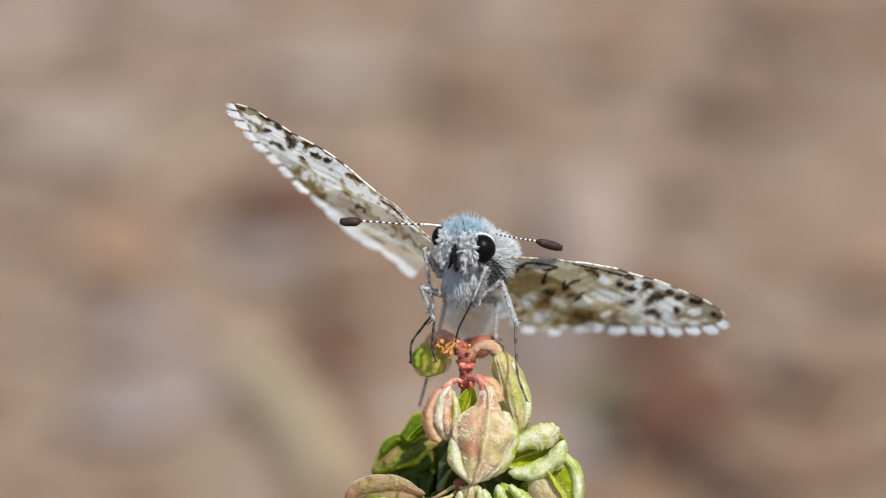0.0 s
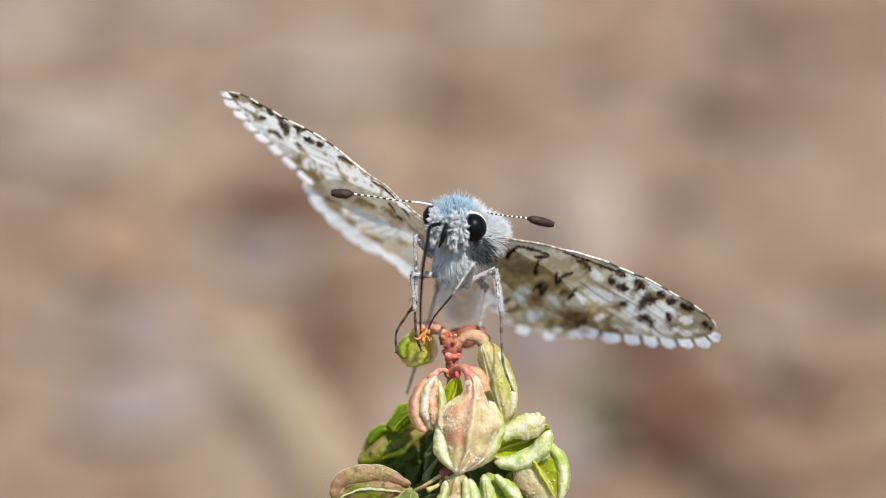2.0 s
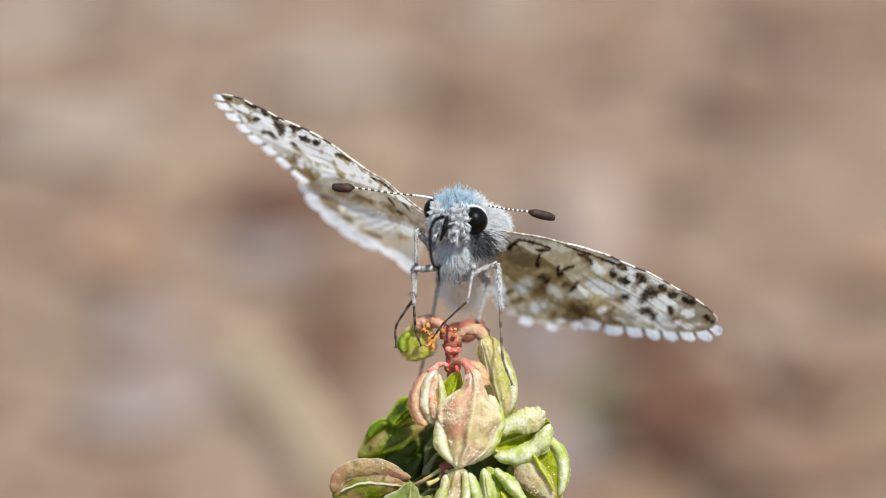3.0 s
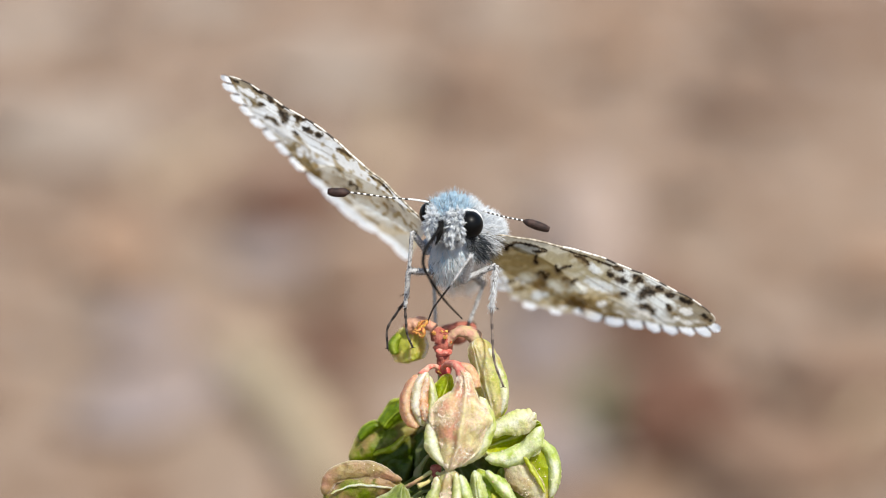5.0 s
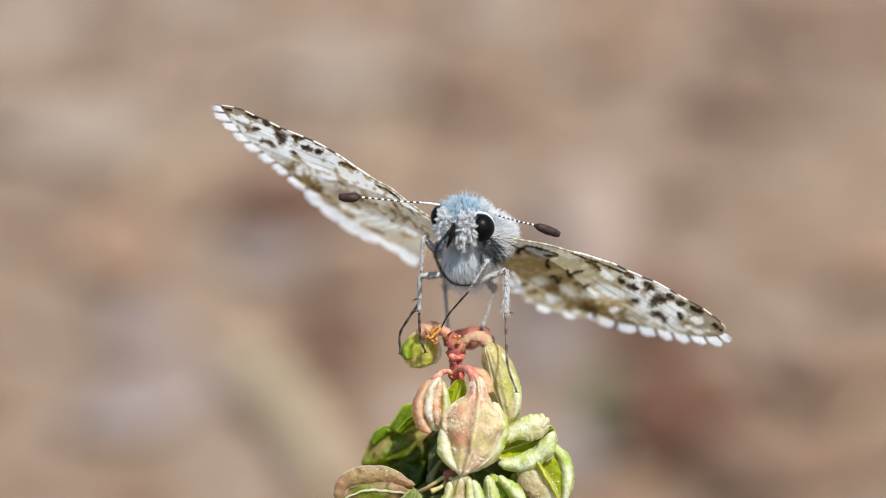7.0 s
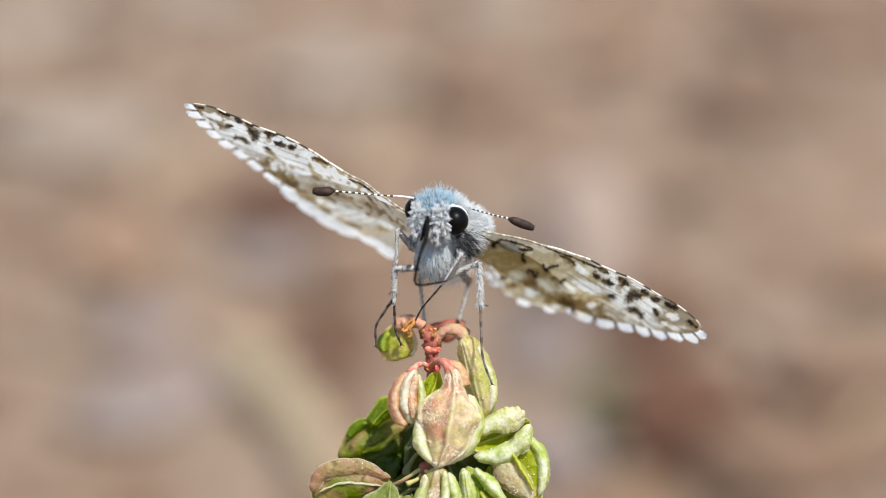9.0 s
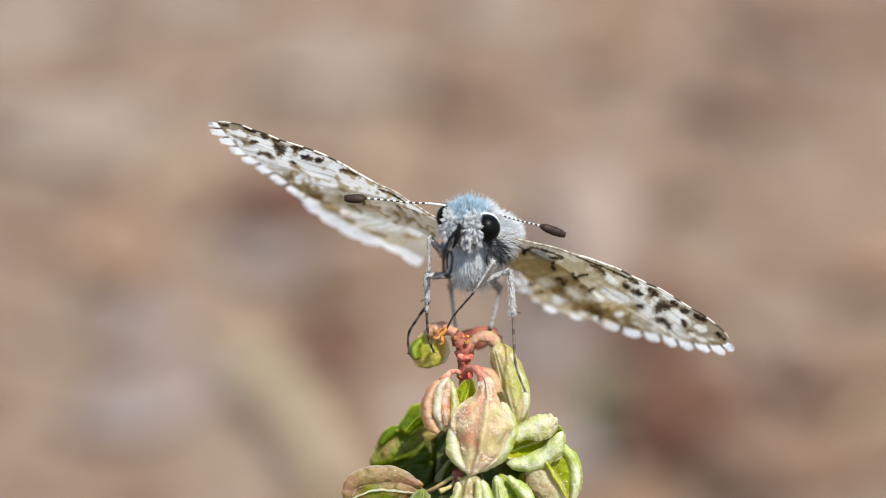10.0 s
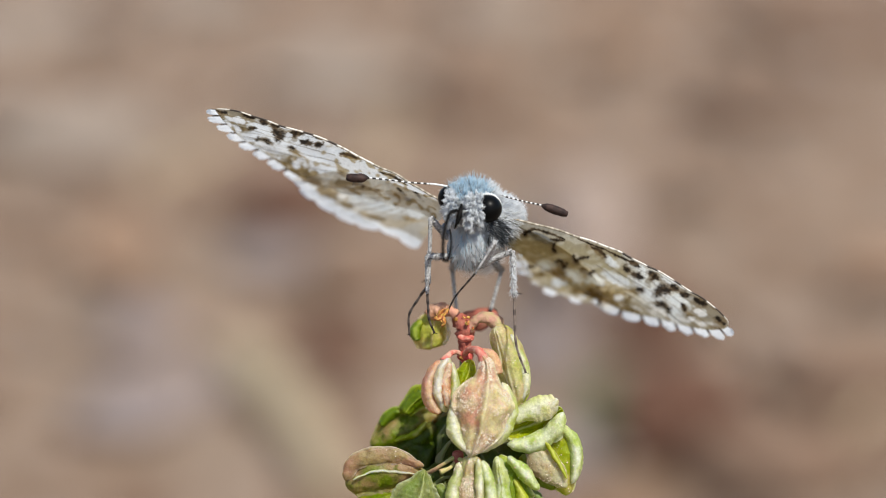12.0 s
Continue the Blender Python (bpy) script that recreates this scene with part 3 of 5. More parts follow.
def stalk():
    """The top of a seed stalk; its origin is the red joint from which the upper fruits hang."""
    plant = root("seed_stalk", "green and pink fruiting stalk with papery ridged fruits", "plant", stand(18, 40, -216))
    part("stem", tube("stem", [(4, 0, 40), (0, 10, -20), (2, 30, -140), (-6, 50, -320), (0, 60, -700), (20, -0.08 * STEM_DROP, -0.45 * STEM_DROP), (30, -0.22 * STEM_DROP, -STEM_DROP)],
                      [8, 9, 14, 26, 34, 45, 60], M_STEM, 60, 12, 0.1), plant, "upright green stem")
    # fruits deeper in the head and lower down, mostly green darkened to paint the shade there: place x y z, size w h d,
    # turns, spin, material
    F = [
        ((-70, -55, -244), (104, 130, 110), (-12, 14, 0), 4, M_SHADED_GREEN),
        ((-50, 80, -130), (110, 130, 100), (0, 20, 0), 10, M_SHADED_GREEN),
        ((56, 80, -130), (110, 120, 100), (0, -30, 0), 40, M_SHADED_GREEN),
        ((-120, 30, -290), (130, 140, 120), (0, 40, 0), 20, M_SHADED_GREEN),
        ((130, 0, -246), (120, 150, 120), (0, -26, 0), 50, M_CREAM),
        ((20, -40, -290), (140, 160, 130), (0, 4, 0), 10, M_SHADED_GREEN),
        ((-10, 120, -60), (90, 130, 100), (0, 8, 0), 15, M_SHADED_GREEN),
        ((44, 120, -80), (100, 150, 120), (0, -14, 0), 15, M_SHADED_GREEN),
        ((0, 130, -230), (150, 160, 130), (0, 0, 0), 45, M_SHADED_GREEN),
        ((-6, 52, -84), (80, 150, 60), (0, 6, 0), 20, M_SHADED_GREEN),
        ((-40, 10, -180), (100, 130, 80), (0, 4, 0), 70, M_SHADED_GREEN),
        ((24, 40, -150), (100, 120, 60), (0, -10, 0), 70, M_SHADED_GREEN),
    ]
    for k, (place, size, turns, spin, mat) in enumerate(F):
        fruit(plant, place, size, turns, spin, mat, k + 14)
        end = Vector(place)
        start = Vector((2, 10, place[2] + 24))
        hang = pose(0, 0, 0, *turns).to_3x3() @ Vector((0, 0, -12))
        part("pedicel", tube("pedicel", [start, (start + end) / 2 + Vector((0, -6, 18)), end, end + hang], [3.6, 2.8, 4.2, 10.0], M_STEM, 16, 8, 0.25), plant)
    pods(plant)
    for pts, radii, mat in (([(2, -16, 2), (10, -40, 14), (24, -64, 16), (34, -76, 4), (38, -78, -14)], [5, 5, 6, 8, 12], M_BLUSH),
                            ([(0, -16, 2), (-10, -28, 10), (-22, -42, 8), (-34, -52, -6)], [4.5, 4.5, 5, 8], M_BLUSH),
                            ([(4, -12, 4), (18, -24, 14), (34, -32, 12), (46, -34, -4)], [4, 4.5, 6, 8], M_BLUSH)):
        part("pedicel", tube("pedicel", pts, radii, mat, 20, 10, 0.3), plant)
    part("joint", ball("joint", (2, -14, -2), (13, 12, 10), M_RED, lump=0.9, freq=0.06), plant, "knobbly red joint of the stalk")
    part("joint", ball("joint", (5, -6, 34), (15, 12, 7), M_BLUSH, lump=0.7, freq=0.07), plant)
    part("joint", ball("joint", (-8, -40, -176), (10, 10, 11), M_RUST_STALK, lump=0.9, freq=0.06), plant)
    part("tip", tube("tip", [(3, 0, 0), (4, 0, 30), (2, 4, 52), (-10, 10, 72)], [8, 10, 17, 11], M_RUST_STALK, 20, 12, 0.7), plant, "fleshy red stalk tip")
    part("tip", tube("tip", [(-4, 8, 62), (-16, 18, 78), (-30, 30, 84), (-46, 36, 82), (-58, 42, 72)], [7, 8, 11, 14, 12], M_CAP, 24, 12, 0.5), plant, "pinkish brown arching neck of a fruit")
    for pts in ([(-8, -36, -174), (-24, -46, -180), (-44, -40, -194), (-62, -20, -206)], [(-10, -36, -178), (-22, -52, -192), (-40, -60, -200)], [(-6, -38, -178), (-4, -60, -178), (10, -70, -182)]):
        part("pedicel", tube("pedicel", pts, [4, 3.4, 3.6, 5], M_ARM, 16, 8, 0.3), plant)
    part("bud", ball("bud", (30, 112, 66), (34, 20, 22), M_RUST_STALK, lump=0.35, freq=0.03), plant, "dull red bud")
    part("pedicel", tube("pedicel", [(10, -4, 46), (18, -4, 60), (30, -5, 69), (46, -4, 70), (58, -2, 62), (66, 0, 48)], [7, 7.5, 9, 11, 13, 12], M_NECK, 28, 14, 0.5), plant, "pinkish arching neck of a fruit")
    rng = random.Random(17)
    for spot_, n in (((-44, -2, 68), 5), ((-6, -8, 70), 4), ((14, -14, 52), 2), ((10, -27, -8), 2)):
        for _ in range(n):
            at = Vector(spot_) + Vector((rng.uniform(-9, 9), rng.uniform(-4, 4), rng.uniform(-6, 6)))
            pts = [at]
            for _ in range(4):
                pts.append(pts[-1] + Vector((rng.uniform(-5, 5), rng.uniform(-3, 3), rng.uniform(-5, 5))))
            part("stigma", tube("stigma", pts, [1.2, 2.4, 1.4, 2.8, 1.2], M_ORANGE, 14, 7, 1.2), plant, "withered orange stigma")
    return plant


seed_stalk = stalk()


# ---- litter on the ground, far out of focus ----
M_DUN_STONE = mottled("dun_stone", [(0.325, 0.257, 0.202), (0.282, 0.217, 0.168), (0.365, 0.298, 0.242)], 60, 0.9, 0.2, 500, 0.002)
M_PINK_STONE = mottled("pinkish_stone", [(0.40, 0.305, 0.255), (0.35, 0.26, 0.215), (0.44, 0.345, 0.29)], 60, 0.9, 0.2, 500, 0.002)
M_LILAC_STONE = mottled("lilac_stone", [(0.282, 0.224, 0.205), (0.240, 0.190, 0.172), (0.325, 0.262, 0.240)], 60, 0.9, 0.2, 500, 0.002)
M_BARK = mottled("red_bark", [(0.145, 0.072, 0.047), (0.110, 0.053, 0.036), (0.180, 0.095, 0.064)], 70, 0.9, 0.15, 400, 0.003, (1, 1, 4))
M_CLOD = mottled("brown_soil_clod", [(0.225, 0.142, 0.096), (0.180, 0.112, 0.075), (0.262, 0.172, 0.120)], 80, 0.95, 0.1, 500, 0.003)
M_STRAW = mottled("dry_straw", [(0.43, 0.33, 0.205), (0.50, 0.39, 0.25)], 120, 0.7, 0.3, 900, 0.001, (1, 1, 0.1))
M_LEAF = mottled("dead_leaf", [(0.32, 0.20, 0.13), (0.25, 0.15, 0.095), (0.38, 0.26, 0.18)], 60, 0.8, 0.2, 600, 0.001)
M_WEED = mottled("grey_green_leaf", [(0.087, 0.103, 0.055), (0.126, 0.142, 0.087)], 90, 0.7, 0.3, 600, 0.001)


def lump(name, place, size, mat, seed, label, category, turn=0.0):
    """A stone, clod or piece of bark half sunk in the ground."""
    rng = random.Random(seed)
    off = Vector((rng.uniform(0, 50), rng.uniform(0, 50), rng.uniform(0, 50)))
    v, f = ball_data((0, 0, 0), (1, 1, 1), 26, 16)
    out = []
    for q in v:
        r = 1 + 0.34 * noise.noise(q * 1.4 + off) + 0.16 * noise.noise(q * 3.6 + off) + 0.06 * noise.noise(q * 9 + off)
        out.append(Vector((q.x * r * size[0] / 2, q.y * r * size[1] / 2, (q.z * r + 0.55) * size[2] / 1.7)))
    ob = new(name, mesh_from(name, out, f, mat))
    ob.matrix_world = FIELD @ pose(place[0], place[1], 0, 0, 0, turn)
    return tagged(ob, label, category, "litter on the ground")


def dead_leaf(place, size, seed, turn, label):
    rng = random.Random(seed)
    off = Vector((rng.uniform(0, 50), 0, 0))
    nu, nv = 20, 12
    v, f = [], []
    for side in (0, 1):
        for i in range(nu + 1):
            s = i / nu
            w = math.sin(math.pi * s ** 0.8) ** 0.8 + 0.02
            for j in range(nv + 1):
                a = 2 * j / nv - 1
                z = 0.16 * a * a + 0.14 * math.sin(2.4 * s) + 0.10 * noise.noise(Vector((s * 4, a * 3, 0)) + off) - side * 0.012
                v.append(Vector(((s - 0.5) * size[0], a * w * size[1] / 2, z * size[0] + 0.006)))
    k, top = nv + 1, (nu + 1) * (nv + 1)
    for i in range(nu):
        for j in range(nv):
            q = i * k + j
            f += [(q, q + 1, q + k + 1, q + k), (top + q, top + q + k, top + q + k + 1, top + q + 1)]
    for i in range(nu):
        q = i * k
        f += [(q, q + k, top + q + k, top + q), (q + nv, top + q + nv, top + q + nv + k, q + nv + k)]
    ob = new("dead_leaf", mesh_from("dead_leaf", v, f, M_LEAF))
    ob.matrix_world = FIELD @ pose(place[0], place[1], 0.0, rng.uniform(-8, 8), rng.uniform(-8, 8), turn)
    tagged(ob, label, "leaf", "litter on the ground")
    rib = tube("leaf_rib", [(p[0] / U, 0, (p[1] * size[0] + 0.0065) / U) for p in ((-0.5 * size[0], 0.03), (0, 0.15), (0.5 * size[0], 0.09))], [50, 40, 15], M_LEAF, 12, 6)
    part("rib", rib, ob)


def rod(name, a, b, r, mat, label, category, sag=0.0):
    mid = (Vector(a) + Vector(b)) / 2 + Vector((0.006, 0, -sag))
    ob = new(name, tube(name, [Vector(a) / U, mid / U, Vector(b) / U], [r / U, r * 0.9 / U, r * 0.55 / U], mat, 30, 9, 0.2))
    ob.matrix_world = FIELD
    return tagged(ob, label, category, "litter on the ground")


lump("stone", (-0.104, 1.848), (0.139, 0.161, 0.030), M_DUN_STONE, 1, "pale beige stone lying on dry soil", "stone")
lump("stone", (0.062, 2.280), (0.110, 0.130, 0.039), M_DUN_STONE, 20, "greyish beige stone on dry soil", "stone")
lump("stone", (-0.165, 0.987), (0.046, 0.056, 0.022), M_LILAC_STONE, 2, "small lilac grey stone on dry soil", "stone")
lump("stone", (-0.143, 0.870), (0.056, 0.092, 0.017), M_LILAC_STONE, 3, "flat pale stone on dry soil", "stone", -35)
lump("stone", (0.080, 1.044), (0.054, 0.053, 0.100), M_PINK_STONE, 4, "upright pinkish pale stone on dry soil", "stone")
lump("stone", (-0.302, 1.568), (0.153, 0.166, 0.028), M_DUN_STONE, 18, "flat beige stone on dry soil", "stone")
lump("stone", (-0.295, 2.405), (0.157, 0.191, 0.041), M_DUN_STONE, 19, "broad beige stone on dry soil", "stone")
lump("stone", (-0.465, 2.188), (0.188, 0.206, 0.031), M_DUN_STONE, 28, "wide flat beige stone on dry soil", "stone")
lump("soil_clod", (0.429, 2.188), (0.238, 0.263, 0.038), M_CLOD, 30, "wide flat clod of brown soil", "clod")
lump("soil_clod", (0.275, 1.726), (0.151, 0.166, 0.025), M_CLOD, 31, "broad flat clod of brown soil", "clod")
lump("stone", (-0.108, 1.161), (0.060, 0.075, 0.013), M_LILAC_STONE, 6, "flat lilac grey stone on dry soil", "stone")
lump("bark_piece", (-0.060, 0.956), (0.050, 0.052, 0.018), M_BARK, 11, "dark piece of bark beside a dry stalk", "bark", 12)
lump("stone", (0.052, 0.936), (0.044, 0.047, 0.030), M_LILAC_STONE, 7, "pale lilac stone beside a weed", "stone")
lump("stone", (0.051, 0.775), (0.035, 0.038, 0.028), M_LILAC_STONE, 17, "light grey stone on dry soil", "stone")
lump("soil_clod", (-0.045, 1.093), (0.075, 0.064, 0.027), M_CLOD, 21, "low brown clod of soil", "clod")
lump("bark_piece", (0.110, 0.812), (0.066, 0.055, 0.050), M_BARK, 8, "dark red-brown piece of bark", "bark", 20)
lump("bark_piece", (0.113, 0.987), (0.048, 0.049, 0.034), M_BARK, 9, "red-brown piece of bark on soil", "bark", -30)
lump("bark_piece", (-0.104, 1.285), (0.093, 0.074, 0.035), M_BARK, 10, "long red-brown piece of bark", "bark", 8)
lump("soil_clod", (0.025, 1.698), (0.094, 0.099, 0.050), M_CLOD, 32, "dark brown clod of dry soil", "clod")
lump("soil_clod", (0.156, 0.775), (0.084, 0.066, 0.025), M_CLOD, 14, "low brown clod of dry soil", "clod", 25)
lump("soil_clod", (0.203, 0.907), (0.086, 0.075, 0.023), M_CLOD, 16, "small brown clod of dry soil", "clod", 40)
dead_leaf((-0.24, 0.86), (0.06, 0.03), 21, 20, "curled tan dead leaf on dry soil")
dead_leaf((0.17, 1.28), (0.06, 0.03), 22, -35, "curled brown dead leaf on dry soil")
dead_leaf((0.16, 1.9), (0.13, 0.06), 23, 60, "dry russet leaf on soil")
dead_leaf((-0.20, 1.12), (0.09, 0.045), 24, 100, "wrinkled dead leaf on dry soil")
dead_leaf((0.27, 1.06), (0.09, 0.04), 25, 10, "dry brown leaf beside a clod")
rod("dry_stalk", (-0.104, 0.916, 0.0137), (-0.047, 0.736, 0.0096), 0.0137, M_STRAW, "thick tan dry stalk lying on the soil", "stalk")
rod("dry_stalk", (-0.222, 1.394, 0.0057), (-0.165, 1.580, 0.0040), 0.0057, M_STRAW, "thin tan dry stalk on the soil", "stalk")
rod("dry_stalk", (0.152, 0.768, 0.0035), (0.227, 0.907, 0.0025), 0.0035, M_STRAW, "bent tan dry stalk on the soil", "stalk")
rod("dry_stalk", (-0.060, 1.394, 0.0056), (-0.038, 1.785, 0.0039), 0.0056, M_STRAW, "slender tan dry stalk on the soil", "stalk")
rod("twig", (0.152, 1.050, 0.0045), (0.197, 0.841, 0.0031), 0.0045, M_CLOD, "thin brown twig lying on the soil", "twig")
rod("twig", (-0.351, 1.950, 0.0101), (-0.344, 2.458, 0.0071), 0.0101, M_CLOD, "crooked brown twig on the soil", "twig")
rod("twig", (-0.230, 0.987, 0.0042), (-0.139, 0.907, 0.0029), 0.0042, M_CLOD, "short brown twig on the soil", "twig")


def weed():
    """A small grey-green weed with narrow upright leaves."""
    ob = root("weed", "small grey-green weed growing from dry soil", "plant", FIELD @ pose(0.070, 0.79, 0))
    rng = random.Random(31)
    for k in range(9):
        a, tall = rng.uniform(0, 6.283), rng.uniform(0.028, 0.052)
        lean = Vector((math.cos(a), math.sin(a), 0)) * tall * 0.35
        side = Vector((-math.sin(a), math.cos(a), 0))
        v, f = [], []
        for back in (0, 1):
            for i in range(9):
                t = i / 8
                c = lean * t * t + Vector((0, 0, tall * t)) - lean.normalized() * 0.0006 * back
                w = 0.0055 * math.sin(math.pi * (0.12 + 0.86 * t))
                v += [c - side * w, c + lean.normalized() * 0.001, c + side * w]
        for i in range(8):
            for j in range(2):
                q = i * 3 + j
                f += [(q, q + 1, q + 4, q + 3), (27 + q, 27 + q + 3, 27 + q + 4, 27 + q + 1)]
            q = i * 3
            f += [(q, q + 3, 27 + q + 3, 27 + q), (q + 2, 27 + q + 2, 27 + q + 5, q + 5)]
        part("leaf", mesh_from("leaf", v, f, M_WEED), ob)


weed()


def crumbs():
    """Small chips of bark, leaf and grit strewn over the soil."""
    rng = random.Random(41)
    v, f = [], []
    for _ in range(34000):
        far, way = 3.4 * math.sqrt(rng.uniform(0.004, 1.0)), rng.uniform(0, 6.283)
        far *= 1 + 1.6 * rng.random() ** 5
        x, y = far * math.cos(way), far * math.sin(way)
        s = rng.uniform(0.004, 0.012) * (0.6 + 0.4 * far)
        a = rng.uniform(0, 6.283)
        ux = Vector((math.cos(a), math.sin(a), rng.uniform(-0.3, 0.3))) * s
        uy = Vector((-math.sin(a), math.cos(a), rng.uniform(-0.3, 0.3))) * s * rng.uniform(0.25, 0.8)
        c = Vector((x, y, 0.002 + 0.008 * noise.noise(Vector((x, y, 0)) * 9)))
        top = c + Vector((0, 0, s * rng.uniform(0.25, 0.8)))
        b = len(v)
        v += [c - ux - uy, c + ux - uy, c + ux + uy, c - ux + uy, top + ux * 0.3, top - ux * 0.4]
        f += [(b, b + 1, b + 4, b + 5), (b + 2, b + 3, b + 5, b + 4), (b + 1, b + 2, b + 4), (b + 3, b, b + 5)]
    m, nt, bs = material("litter_chips", 0.9, 0.15)
    geo = nt.nodes.new("ShaderNodeNewGeometry")
    ramp = nt.nodes.new("ShaderNodeValToRGB")
    for pos, c in ((0.25, (0.158, 0.095, 0.063)), (0.5, (0.284, 0.182, 0.122)), (0.75, (0.348, 0.245, 0.174))):
        e = ramp.color_ramp.elements.new(pos)
        e.color = (*c, 1)
    ramp.color_ramp.elements[0].color = (0.10, 0.055, 0.04, 1)
    ramp.color_ramp.elements[-1].color = (0.37, 0.31, 0.27, 1)
    nt.links.new(geo.outputs["Random Per Island"], ramp.inputs[0])
    nt.links.new(ramp.outputs[0], bs.inputs["Base Color"])
    ob = new("leaf_litter", mesh_from("leaf_litter", v, f, m, False))
    ob.matrix_world = FIELD
    tagged(ob, "small brown chips of leaf and bark strewn over soil", "litter", kind="stuff")


crumbs()


# ---- butterfly ----
def smooth(lo, hi, x):
    t = max(0.0, min(1.0, (x - lo) / (hi - lo)))
    return t * t * (3 - 2 * t)


def blend(a, b, t):
    return tuple(p + (q - p) * t for p, q in zip(a, b))


WHITE, CREAM, DARK = (0.86, 0.86, 0.80), (0.76, 0.69, 0.50), (0.022, 0.016, 0.012)


def chart(s, c, hind):
    """Where a point of a wing lies on the chart of its markings: along the leading edge and down from it."""
    if hind:
        return 427 * s - 50 * c - 34 * s * s - 55 * c * c - 4, 134 * s + 110 * c + 23 * s * s + 69 * c * c + 1
    return 431 * s - 101 * c - 21 * s * s + 7 * c * c, 111 * s + 162 * c + 60 * s * s + 7 * c * c


def spot(u, v, wob, u0, v0, ru, rv, turn):
    co, si = math.cos(radians(turn)), math.sin(radians(turn))
    p, q = (u - u0) * co + (v - v0) * si, (v - v0) * co - (u - u0) * si
    if abs(p) > 2.4 * ru or abs(q) > 2.4 * rv:
        return 0.0
    return 1 - smooth(0.6, 1.35, math.hypot(p / ru, q / rv) + wob)


def stroke(u, v, points, width):
    """How near a point lies to a line of dark scales, in its widths."""
    best, last = 9.0, len(points) - 1
    for k, ((ax, ay), (bx, by)) in enumerate(zip(points, points[1:])):
        if not (min(ax, bx) - 12 < u < max(ax, bx) + 12 and min(ay, by) - 12 < v < max(ay, by) + 12):
            continue
        dx, dy = bx - ax, by - ay
        t = max(0.0, min(1.0, ((u - ax) * dx + (v - ay) * dy) / (dx * dx + dy * dy)))
        run = (k + t) / last
        jag = noise.noise(Vector((u * 0.30, v * 0.30, width)))
        broad = width * (0.85 + 0.35 * math.sin(math.pi * run) + 0.75 * jag)
        best = min(best, math.hypot(u - ax - t * dx, v - ay - t * dy) / max(0.4, broad))
    return best


# markings on the chart: along, down, half length, half width, slant
STROKES = (
    (((28, 27), (35, 22), (46, 18)), 2.6),
    (((46, 18), (63, 22), (83, 28), (100, 35)), 1.7),
    (((76, 34), (98, 37)), 1.9),
    (((83, 41), (80, 49), (85, 55)), 2.0),
    (((86, 75), (95, 72), (101, 83), (106, 76)), 2.7),
    (((117, 62), (122, 71), (130, 65), (144, 64)), 2.4),
    (((146, 94), (155, 87)), 2.6),
    (((148, 46), (160, 52), (173, 63)), 3.0),
    (((208, 79), (217, 85)), 3.2),
    (((222, 89), (236, 97)), 3.4),
    (((218, 70), (230, 75)), 3.0),
    (((250, 88), (258, 92), (265, 98)), 3.3),
    (((256, 100), (261, 93)), 2.4),
    (((270, 124), (279, 116), (288, 118)), 5.4),
    (((293, 110), (302, 114)), 3.0),
    (((310, 120), (318, 125)), 3.0),
    (((270, 142), (284, 147)), 3.0),
    (((290, 151), (294, 156)), 2.4),
    (((335, 132), (352, 141)), 2.6),
    (((374, 162), (387, 172)), 2.2),
    (((123, 32), (178, 54), (228, 72)), 1.3),
    (((7, 58), (17, 61)), 2.4),
    (((37, 86), (51, 82)), 2.4),
    (((235, 116), (243, 121)), 2.6),
    (((315, 143), (319, 151)), 2.2),
)
MARK_BROWN = ((158, 54, 20, 5.5, 30), (188, 136, 42, 14, 10), (146, 125, 15, 7, -15), (223, 118, 17, 8, 22), (213, 155, 27, 9, 12), (168, 115, 11, 6, -30), (318, 148, 4, 9, -25), (263, 141, 8, 4, 10),
              (328, 160, 12, 4, 30), (58, 98, 15, 5, -8), (64, 119, 15, 5, 0), (128, 124, 16, 5, 15), (93, 93, 22, 4, 15), (138, 86, 10, 4, 20))
MARK_WHITE = ((184, 70, 15, 6, 38), (236, 80, 22, 4.5, 26), (234, 103, 20, 7, 38), (254, 128, 22, 9, 42), (288, 133, 15, 6, 30), (300, 147, 18, 7, 42), (315, 135, 20, 5.5, 35), (303, 164, 16, 5.5, 42),
              (268, 108, 10, 4, 30), (283, 100, 14, 4, 30), (198, 100, 28, 9, 22), (70, 80, 16, 7, 10), (25, 100, 12, 7, 0), (96, 109, 13, 8, 5), (158, 101, 20, 9, 25), (123, 98, 20, 9, 32))
MARK_CREAM = ((204, 133, 8, 5.5, 0), (276, 155, 12, 5, 25), (345, 154, 13, 6, 18), (333, 168, 6, 4, 0), (354, 174, 9, 4, 10), (138, 133, 8, 4, 0))


# the hindwing that lies spread shows its own
SPREAD_DARK = ((35, 6, 9, 2.5, -35), (25, -6, 14, 2.2, -50), (50, -10, 9, 2.2, -45),)
SPREAD_BROWN = ((160, -8, 26, 11, -22), (103, -16, 24, 6, -12), (125, 12, 14, 5, -20), (80, 34, 24, 5, -22), (50, 0, 18, 5, -28), (23, 40, 14, 5, -25), (140, -27, 22, 7, -10),)
SPREAD_WHITE = ((70, 14, 34, 10, -24), (20, 30, 16, 8, -22), (113, -1, 12, 6, -20),)
SPREAD_CREAM = ((135, -3, 8, 6, 0),)


